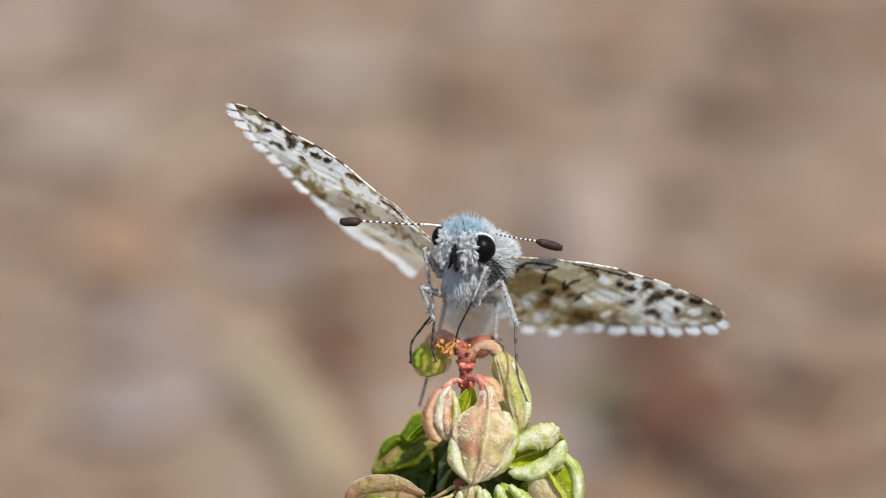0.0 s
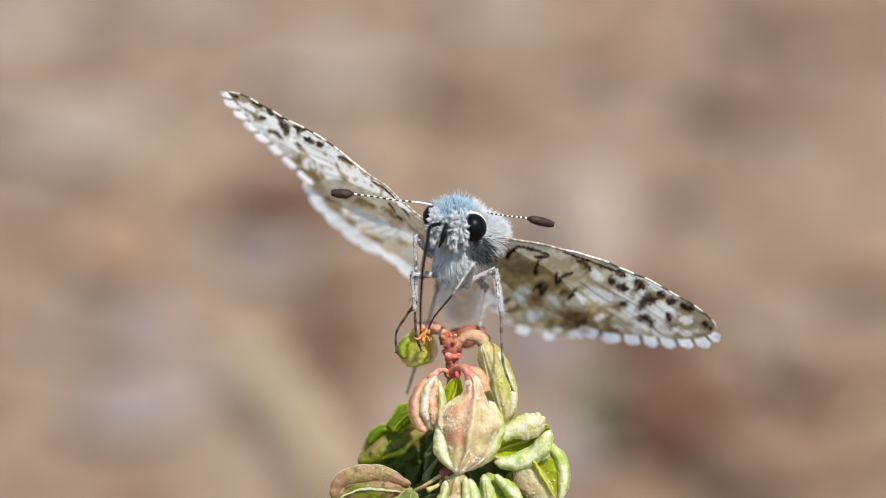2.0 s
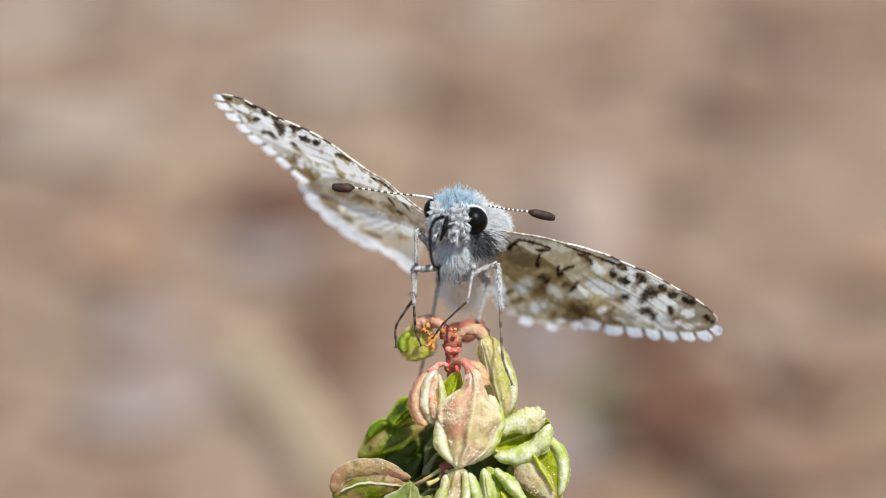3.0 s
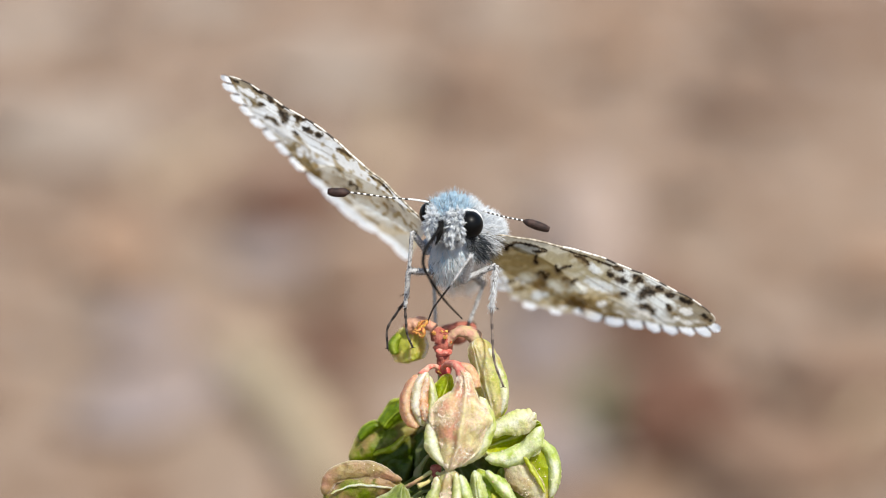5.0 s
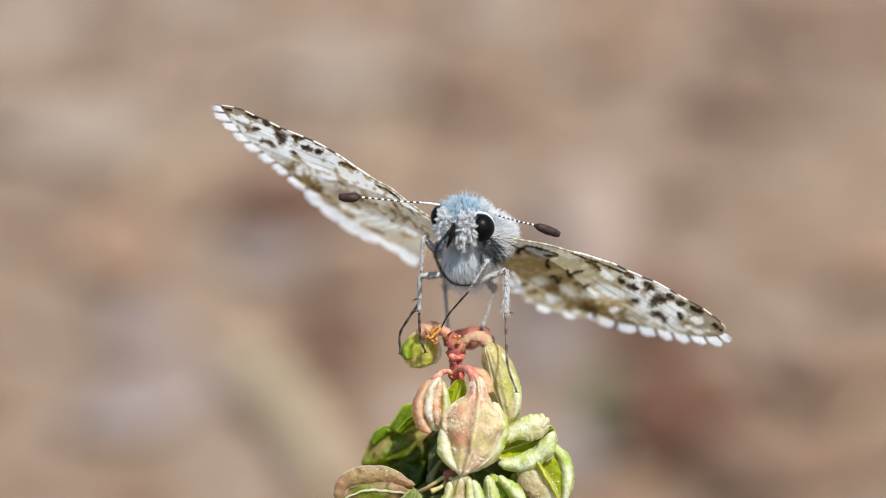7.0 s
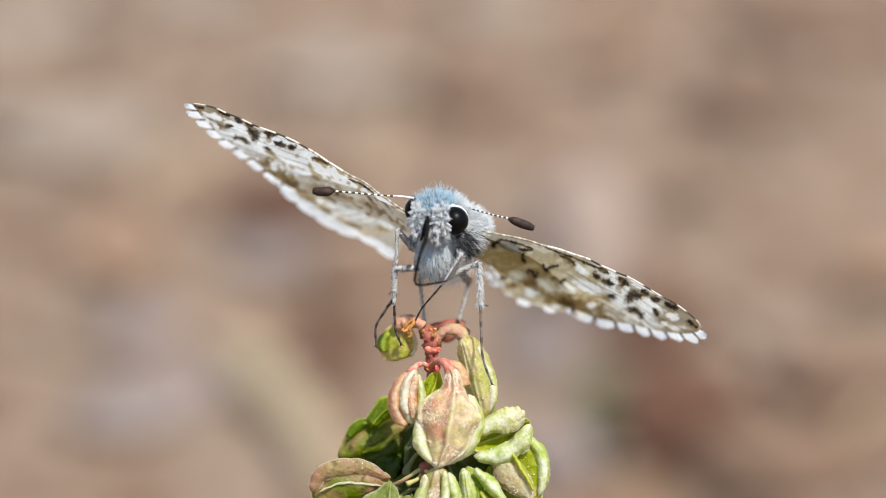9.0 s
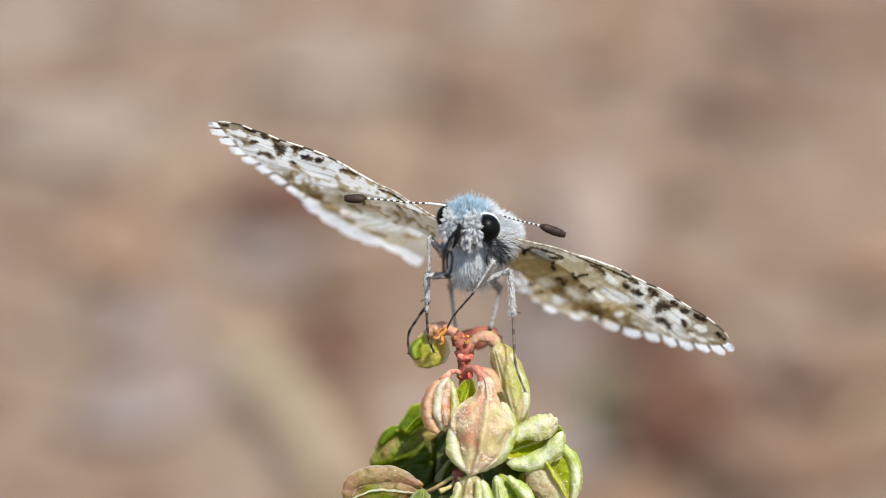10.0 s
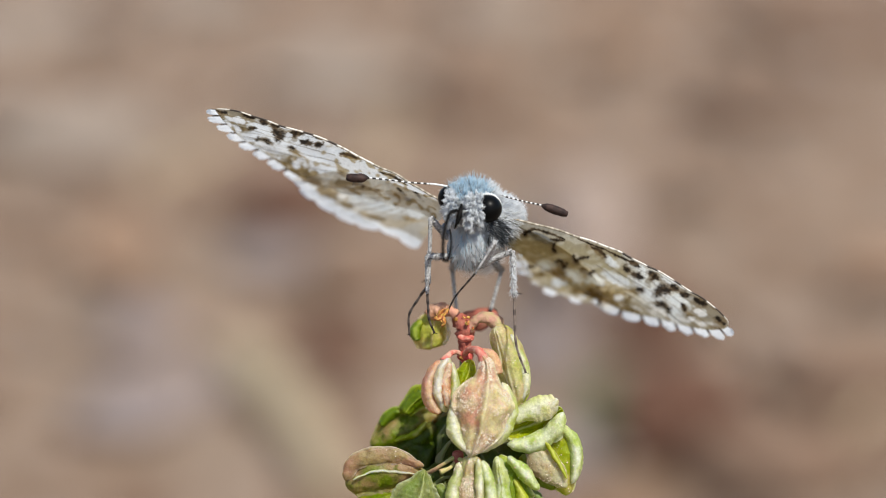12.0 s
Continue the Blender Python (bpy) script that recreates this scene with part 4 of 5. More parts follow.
def spread_pigment(s, c, edge):
    """The spread hindwing, on its own chart: out from the root and down."""
    u, v = 353 * s + 51 * c + 22 * s * s - 9 * c * c, -218 * s + 122 * c + 71 * s * s + 25 * c * c
    n = noise.noise(Vector((u * 0.03, v * 0.05, 7)))
    m = noise.noise(Vector((u * 0.08, v * 0.12, 17)))
    h = noise.noise(Vector((u * 0.2, v * 0.2, 19)))
    wob = 0.40 * m + 0.45 * noise.noise(Vector((u * 0.16, v * 0.16, 5))) + 0.2 * h
    col = blend((0.76, 0.72, 0.63), (0.56, 0.51, 0.42), smooth(95, 30, u + 14 * n))
    col = blend(col, (0.56, 0.45, 0.29), 0.6 * smooth(0.05, 0.35, n + 0.6 * m))
    for marks, tone, share in ((SPREAD_BROWN, blend((0.26, 0.18, 0.08), (0.44, 0.33, 0.18), smooth(-0.3, 0.4, m)), 0.9), (SPREAD_WHITE, WHITE, 0.9),
                               (SPREAD_CREAM, (0.90, 0.86, 0.77), 1.0), (SPREAD_DARK, (0.05, 0.04, 0.03), 0.9)):
        for q in marks:
            col = blend(col, tone, share * spot(u, v, 0.8 * wob, *q))
    col = blend(col, (0.90, 0.90, 0.88), 0.95 * smooth(0.075, 0.045, edge + 0.03 * n + 0.02 * m))
    return tuple(x * (1 + 0.10 * h) for x in col)


def wing_pigment(s, c, edge, hind, lines=STROKES, pale=0.0):
    u, v = chart(s, c, hind)
    n = noise.noise(Vector((u * 0.025, v * 0.05, 1)))
    m = noise.noise(Vector((u * 0.07, v * 0.12, 4)))
    h = noise.noise(Vector((u * 0.2, v * 0.2, 9)))
    wob = 0.40 * m + 0.45 * noise.noise(Vector((u * 0.16, v * 0.16, 5))) + 0.2 * h
    outer = smooth(165, 205, u - 0.4 * v + 12 * n + 8 * m)
    inner = blend((0.42, 0.385, 0.31), (0.46, 0.39, 0.24), smooth(12, 34, v - 0.12 * u + 8 * n))
    inner = blend(inner, (0.54, 0.39, 0.17), 0.8 * smooth(52, 72, v - 0.22 * u + 8 * m) * smooth(-0.45, 0.15, m + 0.5 * n))
    inner = blend(inner, (0.68, 0.63, 0.50), 0.55 * smooth(-0.1, 0.4, m + n))
    # pale: lightens the inner half, the light on that wing as pigment
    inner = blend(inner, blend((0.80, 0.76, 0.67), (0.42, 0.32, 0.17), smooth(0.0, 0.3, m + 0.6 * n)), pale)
    col = blend(inner, blend(WHITE, CREAM, 0.4 * smooth(-0.1, 0.4, n + 0.5 * m)), outer)
    # dusky cells towards the tip and along the margin
    tip = smooth(300, 335, u + 10 * m - 0.15 * (v - 130))
    col = blend(col, (0.28, 0.22, 0.13), 0.85 * tip)
    cell = math.atan2(c + 0.12, s + 0.06) * 15
    w = abs(cell - math.floor(cell) - 0.5) * 2
    if not hind:
        col = blend(col, (0.40, 0.33, 0.20), 0.6 * smooth(0.11, 0.07, edge + 0.03 * m) * smooth(0.30, 0.5, s))
        col = blend(col, (0.90, 0.86, 0.77), 0.8 * math.exp(-((edge - 0.05) / 0.02) ** 2) * smooth(0.8, 0.4, w + 0.2 * m) * smooth(0.45, 0.6, s))
    # brown mottling between the cells
    speck = noise.noise(Vector((math.floor(cell) * 7.3, math.hypot(u, v) * 0.042, 31))) + 0.30 * m
    col = blend(col, (0.24, 0.17, 0.09), 0.6 * outer * smooth(0.18, 0.34, speck))
    for q in MARK_BROWN:
        col = blend(col, blend((0.20, 0.135, 0.05), (0.38, 0.27, 0.12), smooth(-0.3, 0.4, m)), 0.9 * spot(u, v, 1.3 * wob, *q))
    for q in MARK_WHITE:
        col = blend(col, WHITE, 0.9 * spot(u, v, wob, *q))
    for q in MARK_CREAM:
        col = blend(col, (0.90, 0.86, 0.77), spot(u, v, wob, *q))
    # veins
    col = blend(col, (0.26, 0.20, 0.12), 0.7 * outer * smooth(0.84, 0.98, w + 0.08 * m))
    for points, width in lines:
        near = stroke(u, v, points, width * (1 + 0.5 * outer))
        if near < 3:
            near += 1.1 * wob
            col = blend(col, (0.24, 0.17, 0.09), 0.5 * (1 - smooth(0.8, 2.2, near)))
            col = blend(col, blend(DARK, (0.10, 0.066, 0.036), smooth(-0.3, 0.4, h + m)), 0.95 * (1 - smooth(0.5, 1.3, near)))
    if hind:
        col = blend(col, (0.88, 0.88, 0.86), 0.9 * smooth(0.03, 0.012, edge + 0.05 * n + 0.04 * m))
    return tuple(x * (1 + 0.10 * h) for x in col)


def fore_pigment(s, c, edge):
    return wing_pigment(s, c, edge, False)


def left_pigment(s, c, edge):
    """The forewing that is seen against the light, whose brightness is put into the pigment; its inner half is nearly
    free of dark lines.
    """
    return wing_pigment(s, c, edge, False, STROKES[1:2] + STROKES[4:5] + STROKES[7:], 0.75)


def hind_pigment(s, c, edge):
    return wing_pigment(s, c, edge, True)


def pigment_tube(name, points, radii, n, sides, bands, mat):
    path = curve(points, n)
    rr = [np.interp(i / n, np.linspace(0, 1, len(radii)), radii) for i in range(n + 1)]
    v, f = tube_data(path, rr, sides)
    me = mesh_from(name, scaled(v), f, mat)
    at = me.color_attributes.new("pigment", "FLOAT_COLOR", "POINT")
    cols = []
    for i in range(n + 1):
        c = bands(i / n)
        for k in range(sides):
            cols += [*c, 1.0]
    at.data.foreach_set("color", cols)
    return me


def plain_pigment():
    m, nt, b = material("ringed_scales", 0.6, 0.3)
    nt.links.new(attrib(nt, "pigment").outputs["Color"], b.inputs["Base Color"])
    bump(nt, b, noisefac(nt, 14000, 0.2, 0.8), 0.00003, 0.5)
    return m


M_RINGED = plain_pigment()


def wing(name, body, side, lead, trail, pigment, length, lift, fringe_from, drop, rise, label):
    """A wing: span along x (to the side given), chord along y, its camber in z."""
    nu, nv = 220, 96
    a = curve([(*p, 0) for p in lead], nu)
    b = curve([(*p, 0) for p in trail], nu)

    def shape(s, c):
        z = lift * 4 * s * (1 - s) + rise * s - 0.10 * c * c - drop * c
        z += 0.012 * noise.noise(Vector((s * 5, c * 5, side))) + 0.004 * noise.noise(Vector((s * 14, c * 14, side)))
        return Vector((side * s * length, c * length, z * length))
    v, cols = [], []
    # left forewing: light tones whitened further, its brighter lighting put into the colour
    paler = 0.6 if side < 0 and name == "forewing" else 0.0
    for i in range(nu + 1):
        for j in range(nv + 1):
            t = j / nv
            p = a[i].lerp(b[i], t)
            edge = (b[i] - p).length
            v.append(shape(p.x, p.y))
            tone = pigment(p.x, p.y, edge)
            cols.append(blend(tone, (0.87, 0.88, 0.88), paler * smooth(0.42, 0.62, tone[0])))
    f, w = [], nv + 1
    for i in range(nu):
        for j in range(nv):
            q = i * w + j
            f.append((q, q + 1, q + w + 1, q + w))
    me = mesh_from(name, scaled(v), f, M_WING)
    at = me.color_attributes.new("pigment", "FLOAT_COLOR", "POINT")
    at.data.foreach_set("color", [x for c in cols for x in (*c, 1.0)])
    ob = part(name, me, body, label)
    # fringe: a scalloped hem of long scales, white with brown between
    rng = random.Random(len(name) + side)
    v, f, cols = [], [], []
    rim = curve([(*p, 0) for p in trail], 700)
    start = int(700 * fringe_from)
    fore = name == "forewing"
    ragged = 0.0
    for k in range(start, 699):
        p, d = rim[k], (rim[k + 1] - rim[k]).normalized()
        out = Vector((-d.y, d.x, 0))
        run = (k - start) / (700 - start)
        x = 2 * ((run ** (1.15 if fore else 1.0) * fringe_count(name)) % 1.0) - 1
        arch = math.sqrt(max(0.0, 1 - abs(x) ** 2.6))
        ragged = 0.6 * ragged + rng.uniform(-0.06, 0.06)
        ln = (0.002 + (0.056 if side > 0 else 0.064) * arch * (1 - 0.35 * smooth(0.86, 0.97, run)) if fore else 0.012 + 0.032 * arch) * (1 + ragged)
        light = smooth(0.50, 0.78, arch) if fore else 1.0
        if not fore and side > 0:
            light = smooth(-0.15, 0.2, noise.noise(Vector((run * 11, 2, 7))))
            ln *= 0.45 + 0.75 * light
        g = 0.97 + 0.3 * ragged * 0.1
        c = blend((0.10, 0.07, 0.045) if fore else (0.56, 0.46, 0.31), (g, 0.985 * g, 0.95 * g), light)
        for t in (-0.15, 0.35, 0.75, 1.0):
            q = p + out * ln * t
            z = 0.006 * length * noise.noise(Vector((k * 0.25, t * 2, side))) * max(0, t)
            v.append(shape(q.x, q.y) + Vector((0, 0, z)))
            cols.append(c)
    for k in range(len(v) // 4 - 1):
        for j in range(3):
            q = k * 4 + j
            f.append((q, q + 1, q + 5, q + 4))
    fm = mesh_from("fringe", scaled(v), f, M_FRINGE)
    at = fm.color_attributes.new("pigment", "FLOAT_COLOR", "POINT")
    at.data.foreach_set("color", [x for c in cols for x in (*c, 1.0)])
    tagged(part("fringe", fm, ob, "fringe of white and brown scales"), kind="stuff")
    # costal vein and a fan of veins under the membrane
    if name == "forewing":
        me = pigment_tube("costa", [shape(p.x, p.y) for p in a[2::6]], [2.0, 2.0, 1.7, 1.2], 160, 6, costal_dashes, M_RINGED)
        part("costa", me, ob, "pale leading vein with dark dashes")
    for k in range(7):
        end = b[int(nu * (0.40 + 0.085 * k))]
        line = [a[6].lerp(end, t) for t in np.linspace(0.5, 0.97, 14)]
        line = [shape(p.x, p.y + 0.02 * math.sin(3.1 * t)) + Vector((0, 0, 0.3)) for p, t in zip(line, np.linspace(0, 1, 14))]
        vv, ff = tube_data(line, [0.8] * 14, 5)
        part("vein", mesh_from("vein", scaled(vv), ff, M_VEIN), ob)
    return ob


def costal_dashes(t):
    n = noise.noise(Vector((t * 70, 1, 2)))
    if t < 0.34:
        return blend((0.24, 0.20, 0.14), (0.58, 0.52, 0.42), smooth(-0.25, 0.35, n))
    if t < 0.50:
        return blend((0.36, 0.31, 0.23), (0.78, 0.74, 0.65), smooth(-0.40, 0.0, n))
    return blend(blend((0.64, 0.58, 0.48), (0.82, 0.79, 0.72), smooth(-0.3, 0.3, n)), (0.05, 0.035, 0.025), smooth(-0.05, 0.25, math.sin(2 * math.pi * (t - 0.50) / 0.10 + 1.2 * noise.noise(Vector((t * 16, 4, 2))))))


def fringe_count(name):
    return 8 if name == "forewing" else 7


M_VEIN = mottled("wing_vein", [(0.40, 0.34, 0.22), (0.55, 0.48, 0.34)], 3000, 0.7, 0.2)
SPREAD_LEAD = [(-0.085, 0.02), (0, 0), (0.15, -0.014), (0.4, -0.022), (0.7, -0.014), (0.9, 0.014), (0.972, 0.045)]
SPREAD_TRAIL = [(-0.085, 0.17), (0, 0.22), (0.2, 0.34), (0.42, 0.42), (0.56, 0.40), (0.66, 0.355), (0.76, 0.30), (0.85, 0.225), (0.93, 0.13), (0.972, 0.045)]
FORE_LEAD = [(-0.085, 0.02), (0, 0), (0.15, -0.025), (0.4, -0.055), (0.7, -0.045), (0.88, -0.012), (0.955, 0.018), (0.978, 0.06)]
FORE_TRAIL = [(-0.085, 0.17), (0, 0.22), (0.2, 0.34), (0.42, 0.40), (0.60, 0.395), (0.72, 0.340), (0.80, 0.285), (0.87, 0.235), (0.935, 0.175), (0.97, 0.115), (0.978, 0.06)]
HIND_LEAD = [(-0.085, 0.02), (-0.02, 0.025), (0.12, 0.06), (0.30, 0.13), (0.45, 0.25), (0.55, 0.40)]
HIND_LEAD_SHORT = [(-0.085, 0.02), (-0.02, 0.025), (0.12, 0.06), (0.27, 0.12), (0.42, 0.24), (0.51, 0.40)]
HIND_TRAIL_SHORT = [(-0.085, 0.56), (0.02, 0.55), (0.10, 0.575), (0.20, 0.605), (0.30, 0.60), (0.40, 0.565), (0.475, 0.50), (0.51, 0.40)]
HIND_TRAIL_FOLDED = [(-0.085, 0.10), (0.02, 0.20), (0.10, 0.32), (0.15, 0.43), (0.22, 0.51), (0.30, 0.54), (0.40, 0.53), (0.48, 0.48), (0.55, 0.40)]

M_CHEST = mottled("chest_scales", [(0.88, 0.91, 0.94), (0.80, 0.84, 0.88), (0.92, 0.93, 0.95)], 2500, 0.8, 0.15, 9000, 0.00004)
butterfly = root("butterfly", "pale checkered butterfly with spread wings on a seed stalk", "butterfly", stand(24, 0, 46))
part("thorax", ball("thorax", (28, 95, -24), (54, 85, 54), M_CHEST, lump=0.1), butterfly)
part("chest", ball("chest", (2, 18, -48), (28, 36, 44), M_CHEST, lump=0.1), butterfly)
M_ABDOMEN = mottled("abdomen_scales", [(0.80, 0.74, 0.62), (0.60, 0.50, 0.34), (0.86, 0.84, 0.80)], 900, 0.8, 0.2, 7000, 0.00005)
abdomen = part("abdomen", ball("abdomen", (24, 250, -70), (38, 145, 35), M_ABDOMEN, lump=0.08), butterfly, "cream furry abdomen")
part("head", ball("head", (4, 10, 4), (42, 42, 44), M_SKIN, lump=0.05), butterfly)
for centre, radii in (((-33, 3, 21), (17, 22, 21)), ((38, -18, 2), (25, 27, 25))):
    part("eye", ball("eye", centre, radii, M_EYE, nu=40, nv=28), butterfly, "glossy black compound eye")
HINGE = {-1: (-60, 40, 26), 1: (76, 40, -12)}
SPAN = {-1: 428, 1: 454}
wings = []
for side in (-1, 1):
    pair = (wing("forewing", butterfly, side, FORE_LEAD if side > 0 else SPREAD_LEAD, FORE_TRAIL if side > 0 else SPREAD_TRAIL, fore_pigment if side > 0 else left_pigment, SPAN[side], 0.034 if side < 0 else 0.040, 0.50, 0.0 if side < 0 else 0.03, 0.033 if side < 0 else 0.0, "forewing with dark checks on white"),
            wing("hindwing", butterfly, side, HIND_LEAD if side > 0 else HIND_LEAD_SHORT, HIND_TRAIL_SHORT if side < 0 else HIND_TRAIL_FOLDED, hind_pigment if side > 0 else spread_pigment, SPAN[side], 0.03, 0.0 if side < 0 else 0.36, 0.03 if side < 0 else -0.06, 0.0, "hindwing with ochre bands on cream"))
    wings.append((side, pair))


def strands(name, roots, mat, parent, label="", radius=0.7, seed=1, droop=0.0, curl=0.35):
    """Hairs: roots are (point, direction, length) in units; each a thin tapering blade of three sides."""
    rng = random.Random(seed)
    v, f = [], []
    for p, d, ln in roots:
        p, d = Vector(p), Vector(d).normalized()
        side = d.cross(Vector((rng.uniform(-1, 1), rng.uniform(-1, 1), rng.uniform(-1, 1)))).normalized()
        other = d.cross(side)
        bend = (side * rng.uniform(-1, 1) + other * rng.uniform(-1, 1)) * curl * ln + Vector((0, 0, -droop * ln))
        base = len(v)
        for t, w in ((0.0, 1.0), (0.45, 0.95), (0.8, 0.6)):
            c = p + d * ln * t + bend * t * t
            for k in range(3):
                a = 2.0944 * k
                v.append(c + (side * math.cos(a) + other * math.sin(a)) * radius * w)
        v.append(p + d * ln + bend)
        for j in range(2):
            for k in range(3):
                q = (k + 1) % 3
                f.append((base + j * 3 + k, base + j * 3 + q, base + j * 3 + 3 + q, base + j * 3 + 3 + k))
        for k in range(3):
            f.append((base + 6 + k, base + 6 + (k + 1) % 3, base + 9))
    ob = part(name, mesh_from(name, scaled(v), f, mat), parent, label)
    return tagged(ob, kind="stuff")


def over_ball(centre, radii, n, keep, lean, length, seed, jitter=0.35, clump=0.0):
    """Hair roots over an ellipsoid where keep(direction) holds; lean is added to the outward direction, clump gathers them in locks."""
    rng = random.Random(seed)
    out = []
    while len(out) < n:
        d = Vector((rng.gauss(0, 1), rng.gauss(0, 1), rng.gauss(0, 1)))
        if d.length < 1e-3:
            continue
        d.normalize()
        if not keep(d):
            continue
        p = Vector(centre) + Vector((d.x * radii[0], d.y * radii[1], d.z * radii[2])) * 0.97
        way = d + Vector(lean) + Vector((rng.uniform(-1, 1), rng.uniform(-1, 1), rng.uniform(-1, 1))) * jitter
        if clump:
            way += noise.noise_vector(p * 0.11 + Vector((seed, 0, 0))) * clump
        out.append((p, way, rng.uniform(*length) * (1 + 0.5 * clump * noise.noise(p * 0.09))))
    return out


def locks(centre, radii, n, each, spread, keep, lean, length, seed, pinch=0.3):
    """Hair roots gathered in pointed locks over an ellipsoid."""
    rng = random.Random(seed)
    out = []
    while n:
        d = Vector((rng.gauss(0, 1), rng.gauss(0, 1), rng.gauss(0, 1))).normalized()
        if not keep(d):
            continue
        n -= 1
        way = (d + Vector(lean) + Vector((rng.uniform(-1, 1), rng.uniform(-1, 1), rng.uniform(-1, 1))) * 0.3).normalized()
        top = Vector(centre) + Vector((d.x * radii[0], d.y * radii[1], d.z * radii[2])) + way * rng.uniform(*length)
        for _ in range(each):
            e = Vector((rng.gauss(0, 1), rng.gauss(0, 1), rng.gauss(0, 1))) * spread
            q = d + Vector((e.x / radii[0], e.y / radii[1], e.z / radii[2]))
            q.normalize()
            p = Vector(centre) + Vector((q.x * radii[0], q.y * radii[1], q.z * radii[2])) * 0.96
            tip = top + e * pinch - p
            out.append((p, tip, tip.length * rng.uniform(0.75, 1.1)))
    return out


# head: crown, face, palps
CROWN = ((7, 13, 2), (42, 41, 42))
strands("crown_hair", locks(*CROWN, 120, 15, 5.5, lambda d: d.z > 0.16 + 0.4 * abs(d.x) and d.y < 0.75, (0.10, -0.15, 0.45), (9, 20), 3, 0.18), M_FUR_SKYLIT, butterfly, "tuft of pale hair coloured with blue skylight", 0.7, 3)
strands("crown_hair", over_ball(*CROWN, 300, lambda d: d.z > 0.45 and d.y < 0.75, (0.12, -0.1, 0.5), (16, 32), 23, 0.5, 0.5), M_FUR_SKYLIT, butterfly, "", 0.42, 23)
strands("crown_hair", over_ball(*CROWN, 110, lambda d: d.z > 0.40 and d.y < 0.75, (0.1, -0.1, 0.5), (14, 30), 33, 0.5, 0.4), M_FUR_GREY, butterfly, "", 0.42, 33)
strands("crown_hair", locks((26, 20, 4), (38, 40, 40), 40, 10, 5, lambda d: d.z > 0.35 and d.x > 0.25 and d.y < 0.6, (0.4, -0.1, 0.4), (8, 18), 37), M_FUR_WHITE, butterfly, "", 0.6, 37)
strands("face_hair", locks((2, 6, 4), (38, 42, 40), 58, 14, 3, lambda d: d.y < -0.3 and abs(d.x) < 0.7 and -0.2 < d.z < 0.22, (0, -0.2, 0.1), (5, 10), 4), M_FUR_WHITE, butterfly, "short white hair", 0.55, 4)
strands("face_hair", over_ball((2, 6, 4), (38, 42, 40), 90, lambda d: d.y < -0.3 and abs(d.x) < 0.8 and -0.2 < d.z < 0.25, (0, -0.3, 0.2), (8, 15), 44, 0.5), M_FUR_GREY, butterfly, "", 0.8, 44)
for k, (c, r, n) in enumerate((((-25, -30, -2), (12, 17, 27), 50), ((6, -38, -6), (10, 17, 30), 50), ((20, -34, -2), (9, 17, 30), 50))):
    palp = part("palp", ball("palp", c, r, M_SKIN, lump=0.2), butterfly, "furry white palp")
    strands("scale_tuft", locks(c, r, int(1.2 * n), 16, 2.6, lambda d: d.y < 0.35, (0, -0.05, -0.7), (6, 12), 5 + k, 0.2), M_FUR_WHITE, palp, "", 0.62, 5 + k, curl=0.15)
    strands("dark_hair", over_ball(c, r, 110, lambda d: d.y < 0.3, (0, -0.25, -0.5), (6, 12), 15 + k, 0.5, 1.0), M_FUR_GREY, palp, "", 0.5, 15 + k)
part("mouth_slit", tube("mouth_slit", [(-8, -54, 10), (-11, -60, -4), (-15, -61, -20), (-21, -56, -34)], [1.5, 4.0, 4.6, 3.2, 1.2], M_BLACK, 20, 10, 0.3), butterfly, "dark slit between the palps")
part("eye_rim", tube("eye_rim", [(37 + 25.5 * math.cos(a), -21 + 6 * math.cos(a), 2 + 25.5 * math.sin(a)) for a in np.linspace(2.5, 0.25, 12)], [0.8, 2.0, 2.6, 2.0, 0.7], M_PALE, 26, 8, 0.3), butterfly, "white rim above the eye")
strands("brow_hair", over_ball((37, -12, 2), (25, 27, 25), 70, lambda d: d.z > 0.86 and d.x < 0.3, (-0.3, 0, 0.4), (6, 12), 8), M_FUR_WHITE, butterfly, "", 0.8, 8)
strands("brow_hair", locks((-26, -8, 8), (14, 22, 26), 60, 14, 3, lambda d: d.x > -0.5 and d.y < 0.1, (-0.6, -0.5, 0), (5, 11), 9), M_FUR_WHITE, butterfly, "", 0.55, 9)
# chest and shoulders
strands("chest_hair", over_ball((2, 16, -50), (28, 37, 43), 2600, lambda d: d.y < 0.35 and d.z < 0.75, (0, 0.0, -2.4), (10, 20), 10, 0.2, 0.4), M_FUR_CHEST, butterfly, "soft bluish white hair", 0.5, 10)
strands("chest_hair", over_ball((2, 16, -50), (29, 38, 44), 90, lambda d: d.y < 0.2 and d.z < 0.2, (0, 0.0, -2.2), (14, 32), 11, 0.22, 0.4), M_FUR_SKYLIT, butterfly, "", 0.6, 11)
strands("chest_hair", over_ball((2, 16, -50), (29, 38, 44), 70, lambda d: d.y < 0.2 and d.z < -0.1, (0, 0.0, -2.0), (12, 24), 21, 0.3, 0.6), M_FUR_GREY, butterfly, "", 0.6, 21)
strands("shoulder_hair", over_ball((30, 90, -24), (52, 80, 48), 260, lambda d: d.x > 0.0 and d.y < 0.2 and -0.7 < d.z < 0.25, (0.5, -0.1, -0.7), (10, 24), 12, 0.3, 0.7), M_FUR_GREY, butterfly, "grey and white side hair", 0.75, 12)
strands("shoulder_hair", over_ball((28, 90, -24), (44, 80, 46), 700, lambda d: d.x > -0.1 and d.y < 0.2 and -0.8 < d.z < 0.3, (0.4, -0.1, -0.8), (9, 20), 13, 0.3, 0.7), M_FUR_WHITE, butterfly, "", 0.75, 13)
